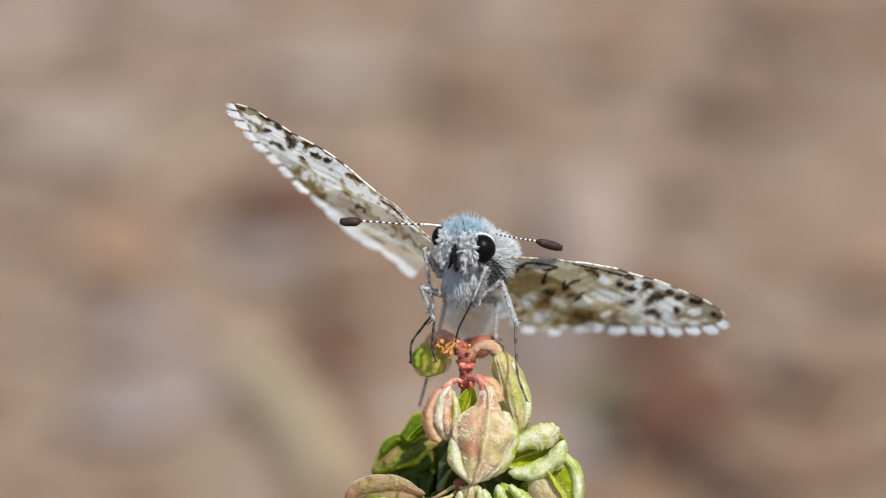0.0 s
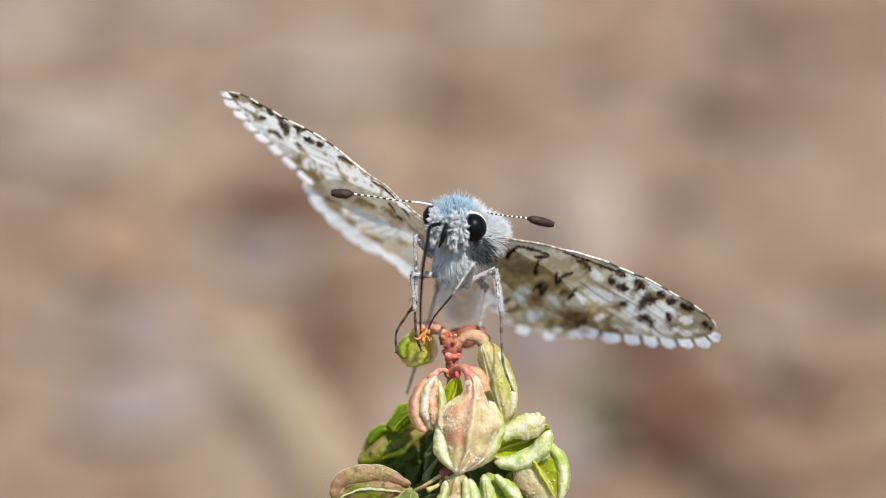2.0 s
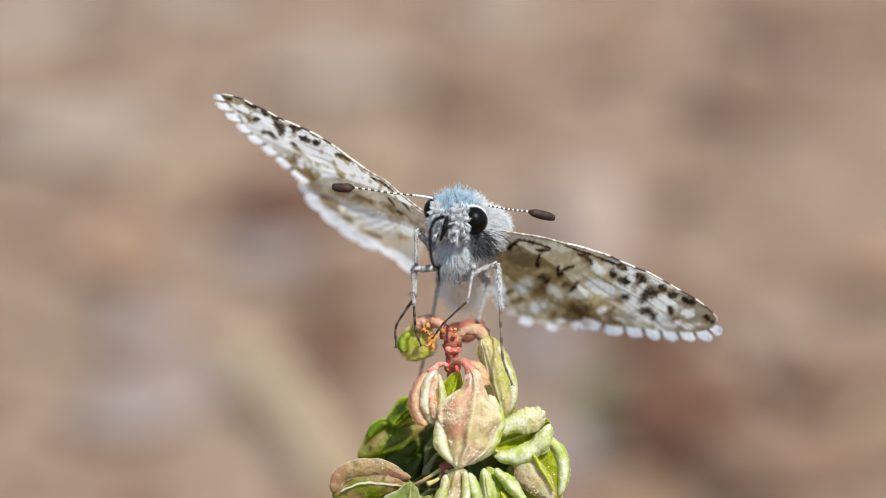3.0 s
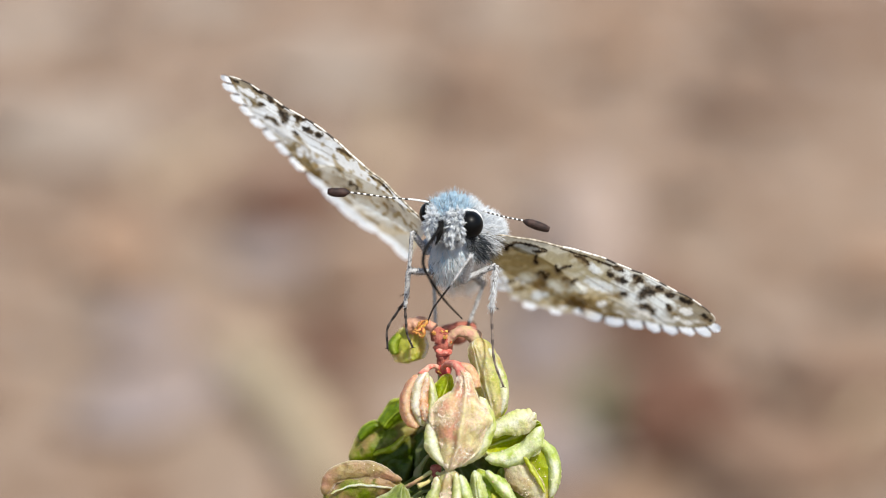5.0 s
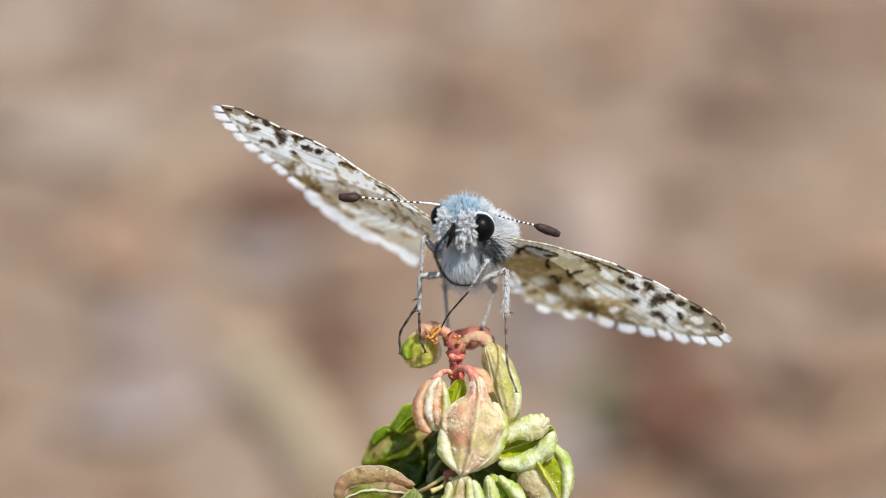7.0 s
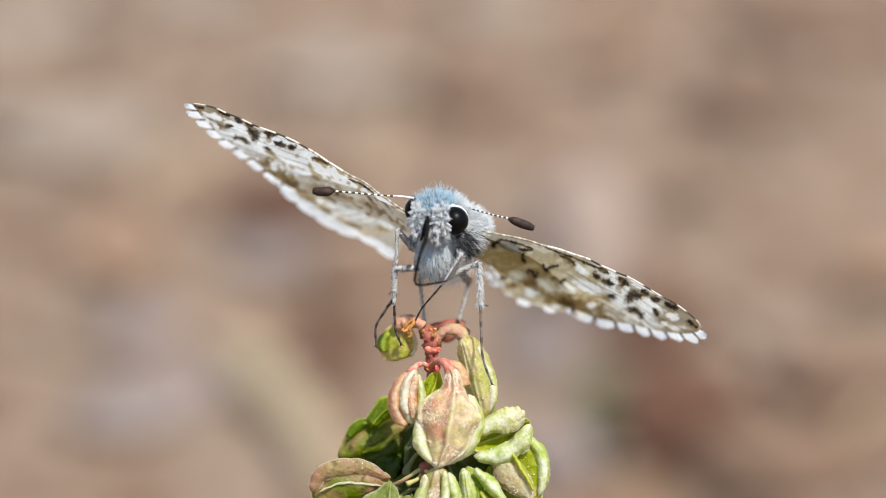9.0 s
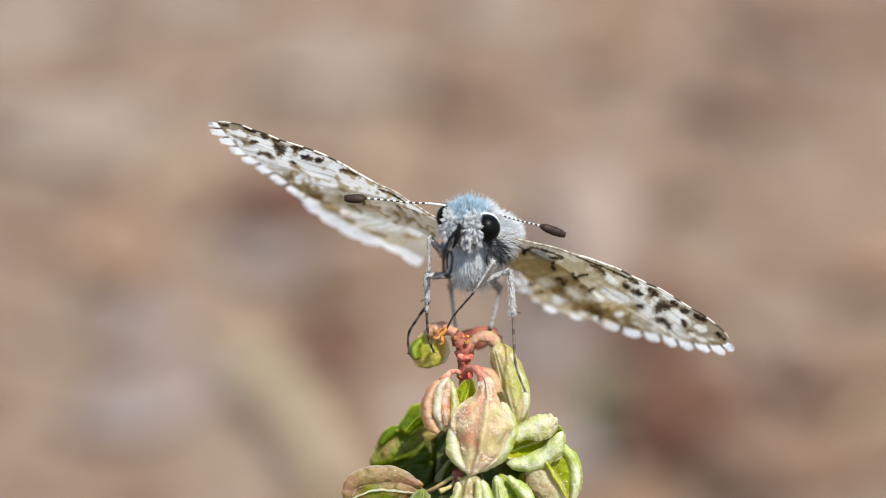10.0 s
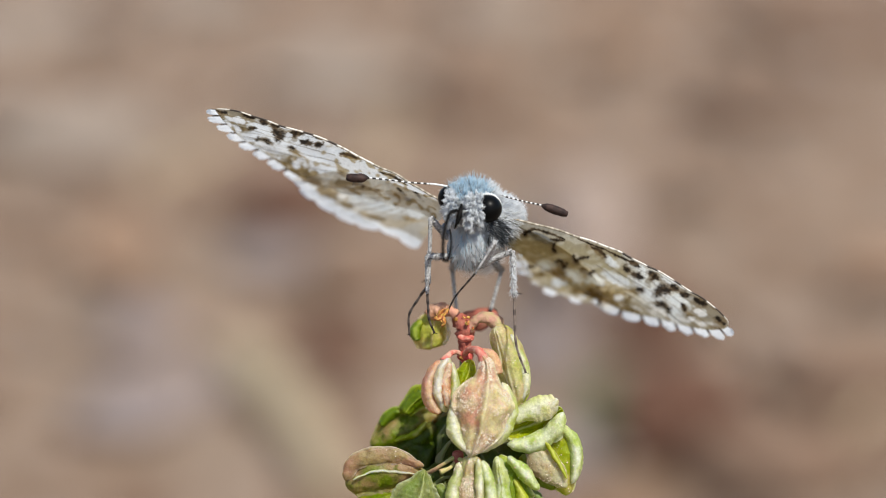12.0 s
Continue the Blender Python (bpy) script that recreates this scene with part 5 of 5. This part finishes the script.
strands("shoulder_hair", over_ball((34, 40, -34), (34, 50, 34), 240, lambda d: d.x > 0.1 and d.y < 0.1 and -0.7 < d.z < 0.5, (0.5, -0.2, -0.6), (10, 24), 29, 0.3, 0.7), M_FUR_DARK, butterfly, "dark grey hair below the eye", 0.7, 29)
strands("shoulder_hair", over_ball((50, 70, -20), (40, 60, 34), 110, lambda d: d.x > 0.3 and d.y < 0.0 and -0.7 < d.z < 0.2, (0.9, -0.2, -0.5), (12, 26), 19, 0.35, 0.3), M_FUR_WHITE, butterfly, "", 0.45, 19)
strands("collar_hair", over_ball((44, 88, -18), (56, 78, 46), 2600, lambda d: d.z > 0.05 and d.y < 0.75, (0.55, -0.2, 0.1), (8, 20), 14, 0.45, 0.6), M_FUR_WHITE, butterfly, "white hair behind the head", 0.75, 14)
strands("belly_hair", over_ball((28, 110, -34), (46, 90, 46), 600, lambda d: d.z < -0.5 and d.y < 0.8, (0, -0.1, -0.6), (8, 18), 16, 0.4, 0.5), M_FUR_WHITE, butterfly, "", 0.75, 16)


strands("abdomen_hair", over_ball((24, 250, -70), (38, 145, 35), 700, lambda d: d.y < 0.7, (0, 0.5, -0.3), (10, 26), 18, 0.5, 0.5), M_FUR_WHITE, abdomen, "", 0.8, 18)


def ringed(t, count, plain):
    if t < plain:
        return (0.82, 0.82, 0.80)
    return (0.80, 0.80, 0.78) if math.sin(2 * math.pi * count * (t - plain)) > 0.2 else (0.03, 0.025, 0.02)


def antenna(points, club, rings, label):
    """A ringed shaft with a dark blunt club; its origin is its foot on the head."""
    foot = Vector(points[0])
    shaft = part("antenna", pigment_tube("antenna", [Vector(p) - foot for p in points], [2.1, 1.5, 1.4, 1.7], 150, 7, lambda t: ringed(t, rings, 0.24), M_RINGED), butterfly, label)
    shaft.matrix_basis = pose(*(foot * U))
    part("club", tube("club", [Vector(p) - foot for p in club], [2.5, 6.8, 8.0, 8.0, 7.8, 7.2, 5.0], M_CLUB, 26, 14, 0.12), shaft, "dark brown club")
    return shaft, foot


antenna_left = antenna([(-34, 0, 42), (-58, -14, 45), (-100, -22, 47), (-140, -24, 51), (-175, -24, 54)], [(-173, -24, 54), (-192, -24, 53), (-211, -22, 54)], 13, "ringed antenna")
antenna_right = antenna([(34, 2, 27), (52, 4, 29), (76, 14, 22), (108, 24, 14), (137, 30, 8)], [(135, 30, 8), (158, 34, 0), (181, 38, -8)], 13, "ringed antenna")


# legs: hip, knee, ankle, foot in the butterfly's space at rest
LEGS = {
    "a": ((-36, 10, -46), (-63, -6, -13), (-66, 6, -130), (-101, 30, -222)),
    "b": ((-26, 14, -82), (-70, -8, -82), (-66, 4, -147), (-56, 20, -219)),
    "c": ((30, -6, -98), (50, -44, -56), (16, -46, -112), (-32, -8, -177)),
    "d": ((10, 16, -104), (82, 4, -72), (85, -6, -150), (104, -34, -285)),
    "e": ((-20, 110, -92), (-24, 140, -108), (-14, 150, -200), (-2, 185, -310)),
    "f": ((50, 110, -92), (66, 130, -108), (46, 134, -180), (38, 138, -200)),
}


def limb(name, length, radii, mat, parent, sides=9, wobble=0.25, n=12, arch=0.0):
    return part(name, tube(name, [(0, 0, 0), (arch * 0.6, 0, length * 0.33), (arch, 0, length * 0.66), (0, 0, length)], radii, mat, n, sides, wobble), parent)


def jointed(dark, pale):
    """Colour bands of a foot: five joints, dark where they meet."""
    def band(t):
        x = (t * 5) % 1.0
        n = noise.noise(Vector((t * 40, dark[0] * 9, 3)))
        return blend(dark, pale, smooth(0.2, 0.45, x + 0.2 * n) * smooth(1.0, 0.85, x) * (0.55 + 0.8 * n))
    return band


def bristles(parent, length, radius, count, long, mat, seed, lean=0.9, thick=0.55):
    rng = random.Random(seed)
    roots = []
    for _ in range(count):
        a, t = rng.uniform(0, 6.283), rng.uniform(0.03, 0.98)
        out = Vector((math.cos(a), math.sin(a), 0))
        roots.append((out * radius * 0.8 + Vector((0, 0, length * t)), out + Vector((0, 0, lean)), rng.uniform(0.5, 1.0) * long))
    strands("leg_hair", roots, mat, parent, "", thick, seed)


legs = {}
for k, (key, joints) in enumerate(LEGS.items()):
    hip, knee, ankle, foot = (Vector(p) for p in joints)
    leg = part("leg", tube("leg", [hip + Vector((0, 30, 16)), hip + Vector((0, 12, 6)), hip], [9, 8, 6.5], M_SKIN, 8, 9, 0.2), butterfly, "slender grey and white leg")
    lf, lt, ls = (knee - hip).length + 6, (ankle - knee).length, (foot - ankle).length
    femur = limb("femur", lf, [5.0, 6.0, 5.8, 4.4], M_LEG, leg)
    tibia = limb("tibia", lt, [5.0, 4.6, 4.2, 4.4] if key == "d" else [3.8, 3.4, 3.2, 3.6] if key != "c" else [3.0, 2.5, 2.1, 1.9], M_LEG, leg)
    bow = {"a": 13.0, "b": 5.0, "c": 4.0, "d": 9.0}.get(key, 0.0)
    knobs = [2.6, 2.0, 2.7, 2.0, 2.6, 1.9, 2.5, 1.8, 2.3, 1.7, 2.1] if key != "c" else [2.0, 1.6, 2.0, 1.6, 1.9, 1.5, 1.8, 1.5, 1.7, 1.4, 1.6]
    shades = {"d": jointed((0.07, 0.05, 0.04), (0.22, 0.165, 0.13)), "c": jointed((0.012, 0.010, 0.009), (0.07, 0.05, 0.04))}.get(key, jointed((0.03, 0.024, 0.02), (0.12, 0.095, 0.08)))
    tarsus = part("tarsus", pigment_tube("tarsus", [(0, 0, 0), (bow * 0.6, 0, ls * 0.33), (bow, 0, ls * 0.66), (0, 0, ls)], knobs, 40, 8, shades, M_RINGED), leg)
    furry = {"d": 90, "b": 60, "a": 50}.get(key, 90)
    if key == "c":
        bristles(femur, lf, 6, 110, 9, M_FUR_WHITE, 40 + k, 0.9, 0.4)
        bristles(femur, lf, 6, 60, 8, M_FUR_GREY, 60 + k)
    else:
        bristles(femur, lf, 5.5, furry, 8, M_FUR_GREY, 40 + k)
        bristles(tibia, lt, 3.4, 260 if key == "d" else 60, 15 if key == "d" else 5, M_FUR_WHITE, 50 + k, 1.9, 0.32)
    spur = [(Vector((0, 0, lt * 0.93)), Vector((s, -0.3, 0.35)), 17) for s in ((-0.8, -1.0) if key in "df" else (0.9, 1.1))]
    if key != "c":
        strands("spur", spur, M_TARSUS, tibia, "", 0.8, 70 + k, curl=0.1)
    claws = [(Vector((0, 0, ls)), Vector((s, 0.2, 0.6)), 6) for s in (-0.8, 0.8)]
    strands("claw", claws, M_BLACK, tarsus, "", 0.8, 80 + k, curl=0.4)
    legs[key] = (femur, tibia, tarsus, lf, lt, ls, leg)

# a withered anther that clings to the front foot
anther = part("anther", tube("anther", [(4, 0, 8), (-3, -2, -4), (-9, 0, -12), (-6, 2, -22), (-12, 3, -28)], [1.4, 2.0, 2.6, 4.4, 2.0], M_ORANGE, 22, 8, 1.2), legs["c"][6], "yellow anther stuck to the foot")
part("anther", tube("anther", [(2, 0, 2), (-8, 4, 1), (-15, 5, -5), (-18, 6, -12)], [1.2, 1.8, 3.6, 1.8], M_ORANGE, 16, 8, 1.2), anther)
part("anther", tube("anther", [(0, 0, -3), (-10, 2, -8), (-16, 0, -16), (-24, 2, -14)], [1.2, 2.2, 2.8, 1.4], M_ORANGE, 16, 8, 1.2), anther)

# tongue: a chain of short rigid links
LINKS, TONGUE = 26, 228.0
tongue_base = part("proboscis", ball("proboscis", (-10, -50, -2), (4, 8, 5), M_BLACK), butterfly, "long thin black proboscis")
links = []
for k in range(LINKS):
    ln, r = TONGUE / LINKS, float(np.interp(k / LINKS, [0, 0.5, 1.0], [3.6, 2.9, 1.3]))
    links.append(part("link", tube("link", [(0, 0, -r * 0.5), (0, 0, ln * 0.5), (0, 0, ln + r * 0.5)], [r * 0.86, r, r * 0.86], M_BLACK, 4, 8), tongue_base))


# ---- what moves ----
# seconds, stalk's shift x z, butterfly's shift on the stalk x z
COURSE = (
    (0.0, 19, -27, -13, -20), (0.5, 7, -28, -14, -15), (1.0, 13, -31, -12, -12), (1.5, -12, -14, -8, -3), (2.0, -6, -9, -4, -1),
    (2.5, -8, -3, -3, 2), (4.5, 5, 5, 2, -1), (5.0, -22, -2, 6, -3), (5.5, -20, 3, 6, -2), (6.0, -33, -12, 4, 0),
    (6.5, -14, -2, 3, 2), (7.0, 1, -11, 3, 1), (7.2, 8, -15, 2, 1), (8.8, -55, 9, 2, 0), (9.0, -42, 2, 0, 0),
    (9.5, -23, -3, -1, 0), (10.0, 16, -11, -2, 0), (10.5, 0, 0, 0, 0), (11.0, 20, 14, 2, 0), (11.5, -6, 12, 0, 0),
    (12.0, 17, 23, 0, 0),
)
# seconds, tilt, flap and sweep of the wings in degrees
WINGS_RIGHT = (
    (0.0, -24.4, 13.8, 12.7), (0.5, -25.2, 15.6, 10.1), (1.0, -26.1, 17.8, 8.9), (1.5, -29.4, 19.5, 7.1), (2.0, -30.6, 21.0, 5.6), (2.5, -30.5, 21.6, 4.9),
    (4.5, -24.2, 18.2, 5.4), (5.0, -22.8, 20.1, 4.6), (5.5, -22.6, 21.0, 3.8), (6.0, -23.2, 21.9, 2.2), (6.5, -22.6, 22.2, 1.4), (7.0, -22.7, 21.8, 2.3),
    (7.2, -21.7, 21.5, 2.9), (8.8, -23.2, 22.6, -0.4), (9.0, -22.7, 22.6, 0.0), (9.5, -22.7, 23.2, -0.7), (10.0, -22.0, 24.0, 0.7), (10.5, -22.1, 24.7, 0.1),
    (11.0, -22.1, 25.1, 0.0), (11.5, -22.3, 24.6, 1.8), (12.0, -22.0, 24.9, 1.2),
)
WINGS_LEFT = (
    (0.0, -18.5, 33.3, 4.4), (0.5, -19.0, 29.5, 2.2), (1.0, -20.0, 28.8, 0.2), (1.5, -21.5, 28.3, -2.6), (2.0, -23.0, 31.8, -5.6), (2.5, -23.0, 28.7, -3.9),
    (4.5, -21.0, 32.1, -1.7), (5.0, -20.8, 35.1, -0.7), (5.5, -20.6, 31.8, -0.7), (6.0, -20.4, 30.0, 0.7), (6.5, -20.1, 27.8, 2.3), (7.0, -20.0, 27.0, 2.8),
    (7.2, -19.9, 27.2, 5.5), (8.8, -19.3, 25.9, 3.8), (9.0, -19.2, 25.6, 2.6), (9.5, -19.0, 24.2, 2.8), (10.0, -18.8, 22.4, 5.8), (10.5, -18.7, 21.2, 6.1),
    (11.0, -18.5, 20.3, 7.8), (11.5, -18.3, 20.5, 9.0), (12.0, -18.2, 20.5, 8.0),
)
# how far the tail and the hindwings hang down, and the left hindwing turns, in degrees
TAIL = ((0.0, 9.0), (1.0, 10.0), (1.5, 10.0), (2.0, 10.0), (2.5, 9.5), (4.5, 4.5), (5.0, 2.5), (7.0, 1.5), (9.5, 0.5), (12.0, 0.5))
LEFT_HIND = ((0.0, 8.0), (0.5, 4.0), (1.0, 2.0), (1.5, 1.0), (2.5, 0.5), (4.5, 5.5), (5.0, 7.5), (5.5, 7.0), (7.0, 5.5), (9.5, 5.0), (12.0, 4.0))


def sag(t, side):
    """How far the hindwing tilts past its forewing."""
    if side < 0:
        return float(np.interp(t, [r[0] for r in LEFT_HIND], [r[1] for r in LEFT_HIND]))
    return -0.38 * float(np.interp(t, [r[0] for r in TAIL], [r[1] for r in TAIL]))


def motions():
    walk(seed_stalk, [(t, stand(18 + a, 40, -216 + b)) for t, a, b, c, d in COURSE])
    walk(butterfly, [(t, stand(24 + a + c, 0, 46 + b + d)) for t, a, b, c, d in COURSE])
    for side, pair in wings:
        x, y, z = HINGE[side]
        for k, ob in enumerate(pair):
            walk(ob, [(t, pose(x * U, y * U, z * U, tilt + k * sag(t, side), flap, sweep)) for t, tilt, flap, sweep in (WINGS_RIGHT if side > 0 else WINGS_LEFT)])
    hip = Vector((26, 120, -40)) * U
    walk(abdomen, [(t, Matrix.Translation(hip) @ pose(0, 0, 0, -2.1 * deg, 0, 0) @ Matrix.Translation(-hip)) for t, deg in TAIL])

    # antennae nod a little
    for (ob, foot), rows in ((antenna_left, ((0.0, -1.5), (1.0, 0.5), (2.0, 3.0), (4.5, 1.5), (5.0, 2.0), (7.0, 0.5), (9.0, 0.0), (12.0, 1.0))),
                             (antenna_right, ((0.0, -4.0), (1.0, -4.5), (2.5, -6.5), (4.5, -2.0), (5.5, 0.0), (9.0, 1.0), (12.0, -0.5)))):
        walk(ob, [(t, pose(foot.x * U, foot.y * U, foot.z * U, 0, a, 0)) for t, a in rows])

    # legs: the feet keep their hold on the stalk while the body shifts
    def swung(steps):
        """Rows for a link from (seconds, start, direction): it turns by the least angle from row to row."""
        rows, q, last = [], None, None
        for t, start, way in steps:
            way = way.normalized()
            if q is None:
                y = Vector((0, 1, 0)) if abs(way.y) < 0.9 else Vector((0, 0, 1))
                y = (y - way * y.dot(way)).normalized()
                q = Matrix((y.cross(way), y, way)).transposed().to_quaternion()
            else:
                q = last.rotation_difference(way) @ q
            last = way
            rows.append((t, Matrix.Translation(start * U) @ q.to_matrix().to_4x4()))
        return rows

    def bend(knee, foot, hint, lt, ls):
        """The ankle between knee and foot for links of those lengths, on the hint's side."""
        d = foot - knee
        far = min(max(d.length, abs(lt - ls) + 0.5), lt + ls - 0.5)
        u = d.normalized()
        x = (lt * lt - ls * ls + far * far) / (2 * far)
        h = math.sqrt(max(0.0, lt * lt - x * x))
        side = hint - knee
        side = side - u * side.dot(u)
        side = side.normalized() if side.length > 1e-4 else Vector((0, 1, 0))
        return knee + u * x + side * h

    STEPS = {0.0: ((45, -31), (23, -86), (-9, -166)), 0.5: ((45, -48), (1, -101), (-42, -171)), 1.0: ((44, -48), (11, -91), (-41, -166)),
             1.5: ((38, -65), (9, -102), (-50, -172)), 2.0: ((38, -62), (7, -109), (-41, -179)), 2.3: ((42, -60), (9, -105), (-35, -170)),
             2.5: ((23, -128), (3, -173), (-52, -243)), 2.8: ((30, -110), (10, -150), (-40, -225)), 3.3: ((43, -50), (18, -88), (-13, -178)),
             4.5: ((43, -40), (18, -78), (-13, -178)), 4.7: ((48, -56), (8, -90), (-47, -141)), 5.0: ((41, -52), (11, -96), (-35, -169)),
             5.5: ((50, -56), (16, -112), (-32, -177)), 12.0: ((50, -56), (16, -112), (-32, -177))}
    times = sorted({c[0] for c in COURSE} | set(STEPS))
    for key, (femur, tibia, tarsus, lf, lt, ls, leg) in legs.items():
        rows = ([], [], [], [])
        hip, knee0, ankle0, foot0 = (Vector(p) for p in LEGS[key])
        for t in times:
            dx, dz = (float(np.interp(t, [c[0] for c in COURSE], [c[i] for c in COURSE])) for i in (3, 4))
            shift = Vector((dx, 0, dz))
            knee = knee0 + Vector((0.7 * dx if key == "d" else 0.0, 0, -0.8 * dz))
            ankle, foot = ankle0 - shift, foot0 - shift
            if key == "c":
                if t not in STEPS:
                    ks = sorted(STEPS)
                    a, b = max(q for q in ks if q <= t), min(q for q in ks if q >= t)
                    w = (t - a) / (b - a) if b > a else 0
                    trio = [Vector(p).lerp(Vector(q), w) for p, q in zip(STEPS[a], STEPS[b])]
                else:
                    trio = [Vector(p) for p in STEPS[t]]
                knee, ankle, foot = (Vector((p[0], y, p[1])) for p, y in zip(trio, (-50, -54, -10)))
                if t in (2.5, 2.8):
                    foot.y = -60
            if key == "e" and t < 4.0:
                reach = Vector((-92, 190, -330)) - shift
                w = smooth(2.6, 3.9, t)
                foot, ankle = reach.lerp(foot, w), Vector((-40, 190, -190)).lerp(ankle, w)
            ankle = bend(knee, foot, ankle, lt, ls)
            back = (knee - hip).normalized()
            rows[0].append((t, knee - back * lf, back))
            rows[1].append((t, knee, ankle - knee))
            rows[2].append((t, ankle, foot - ankle))
            rows[3].append((t, Matrix.Translation(foot * U)))
        for ob, r in zip((femur, tibia, tarsus), rows):
            walk(ob, swung(r))
        if key == "c":
            walk(anther, rows[3])

    # tongue: its bends time by time, x and z from the right eye
    sips = []

    def sip(t, *bends):
        line = [Vector((x + 46, -60, 3 - z)) for x, z in bends]
        flat = curve(line, 120)

        def bulged(h):
            return [p + Vector((0, -h * math.sin(math.pi * i / 120), 0)) for i, p in enumerate(flat)]
        lo, hi = 0.0, 140.0
        for _ in range(24):
            h = (lo + hi) / 2
            path = bulged(h)
            if sum((b - a).length for a, b in zip(path, path[1:])) < TONGUE:
                lo = h
            else:
                hi = h
        pts = curve(bulged(lo)[::3], LINKS)
        sips.append((t, pts))

    sip(0.0, (-58, 2), (-57, 22), (-54, 40), (-50, 36), (-51, 16), (-54, 12), (-54, 30))
    sip(0.5, (-58, 4), (-57, 24), (-53, 42), (-49, 38), (-51, 18), (-54, 14), (-54, 32))
    sip(1.0, (-60, 5), (-66, 34), (-76, 42), (-80, 62), (-79, 82), (-68, 78), (-60, 55), (-61, 42), (-67, 40), (-71, 55), (-70, 66))
    sip(1.25, (-61, -2), (-76, 5), (-82, 30), (-86, 60), (-86, 95), (-84, 130), (-82, 160))
    sip(1.5, (-62, -5), (-82, 5), (-84, 25), (-89, 55), (-96, 95), (-97, 135), (-95, 185))
    sip(2.0, (-66, -5), (-82, 0), (-87, 27), (-94, 67), (-98, 117), (-99, 167), (-99, 187))
    sip(2.5, (-66, -8), (-78, -4), (-76, 35), (-68, 85), (-58, 135), (-50, 160), (-43, 174))
    sip(2.7, (-62, -6), (-78, 0), (-82, 40), (-78, 72), (-66, 76), (-62, 50), (-66, 34), (-70, 50), (-70, 62))
    sip(3.4, (-60, -4), (-84, 15), (-86, 50), (-80, 95), (-72, 130), (-66, 165))
    sip(4.3, (-56, -4), (-57, 15), (-60, 35), (-62, 50), (-66, 54), (-68, 40), (-65, 18), (-62, 14), (-60, 30))
    sip(4.5, (-55, -4), (-55, 15), (-57, 35), (-62, 54), (-69, 57), (-71, 40), (-69, 18), (-66, 8), (-63, 25), (-63, 40))
    sip(4.75, (-60, -3), (-76, 10), (-84, 50), (-88, 90), (-88, 130), (-86, 160))
    sip(5.0, (-60, -3), (-60, 8), (-73, 27), (-85, 47), (-88, 72), (-78, 92), (-63, 117), (-43, 142), (-21, 165))
    sip(5.5, (-55, -2), (-60, 23), (-72, 53), (-82, 83), (-82, 100), (-70, 108), (-40, 114), (-10, 112), (2, 106))
    sip(6.0, (-58, -2), (-80, 15), (-83, 45), (-81, 75), (-73, 102), (-65, 117), (-55, 118), (-47, 100))
    sip(6.5, (-58, 2), (-83, 32), (-81, 62), (-75, 87), (-65, 107), (-53, 112), (-48, 107))
    sip(6.7, (-60, 0), (-78, 10), (-84, 50), (-88, 90), (-92, 120), (-96, 140))
    sip(7.0, (-58, 2), (-86, 40), (-83, 62), (-73, 82), (-58, 97), (-38, 102), (-20, 100))
    sip(7.9, (-60, 2), (-84, 35), (-86, 75), (-78, 110), (-66, 135), (-55, 150))
    sip(9.0, (-55, -2), (-57, 30), (-67, 60), (-74, 90), (-76, 108), (-67, 113), (-42, 110), (-22, 107))
    sip(9.5, (-54, -2), (-58, 30), (-70, 50), (-78, 75), (-78, 93), (-70, 99), (-45, 102), (-25, 104))
    sip(9.65, (-60, 2), (-76, 5), (-84, 40), (-88, 75), (-90, 105), (-88, 130))
    sip(10.0, (-56, 2), (-73, 22), (-81, 42), (-83, 67), (-80, 87), (-71, 77), (-68, 52), (-72, 40), (-77, 52), (-76, 72))
    sip(10.25, (-58, 2), (-76, 20), (-84, 55), (-80, 90), (-66, 120), (-52, 130))
    sip(10.5, (-54, 3), (-69, 23), (-81, 48), (-82, 68), (-74, 88), (-59, 106), (-51, 110), (-46, 106))
    sip(11.0, (-60, 0), (-78, 12), (-80, 42), (-79, 72), (-73, 85), (-64, 84), (-51, 67), (-41, 47), (-36, 40))
    sip(11.5, (-60, 3), (-76, 5), (-79, 40), (-80, 80), (-78, 115), (-70, 135), (-60, 148))
    sip(12.0, (-64, 5), (-74, 9), (-81, 26), (-86, 51), (-87, 81), (-84, 94), (-78, 89), (-74, 71), (-73, 51), (-75, 39))
    fuller = [sips[0]]
    for (t0, p0), (t1, p1) in zip(sips, sips[1:]):
        widest = max((p0[k + 1] - p0[k]).angle(p1[k + 1] - p1[k]) for k in range(LINKS))
        n = max(1, min(int((t1 - t0) * FPS // 2), math.ceil(widest / radians(40))))
        fuller += [(t0 + (t1 - t0) * i / n, [a.lerp(b, i / n) for a, b in zip(p0, p1)]) for i in range(1, n + 1)]
    for k, ob in enumerate(links):
        walk(ob, swung([(t, p[k], p[k + 1] - p[k]) for t, p in fuller]))



motions()
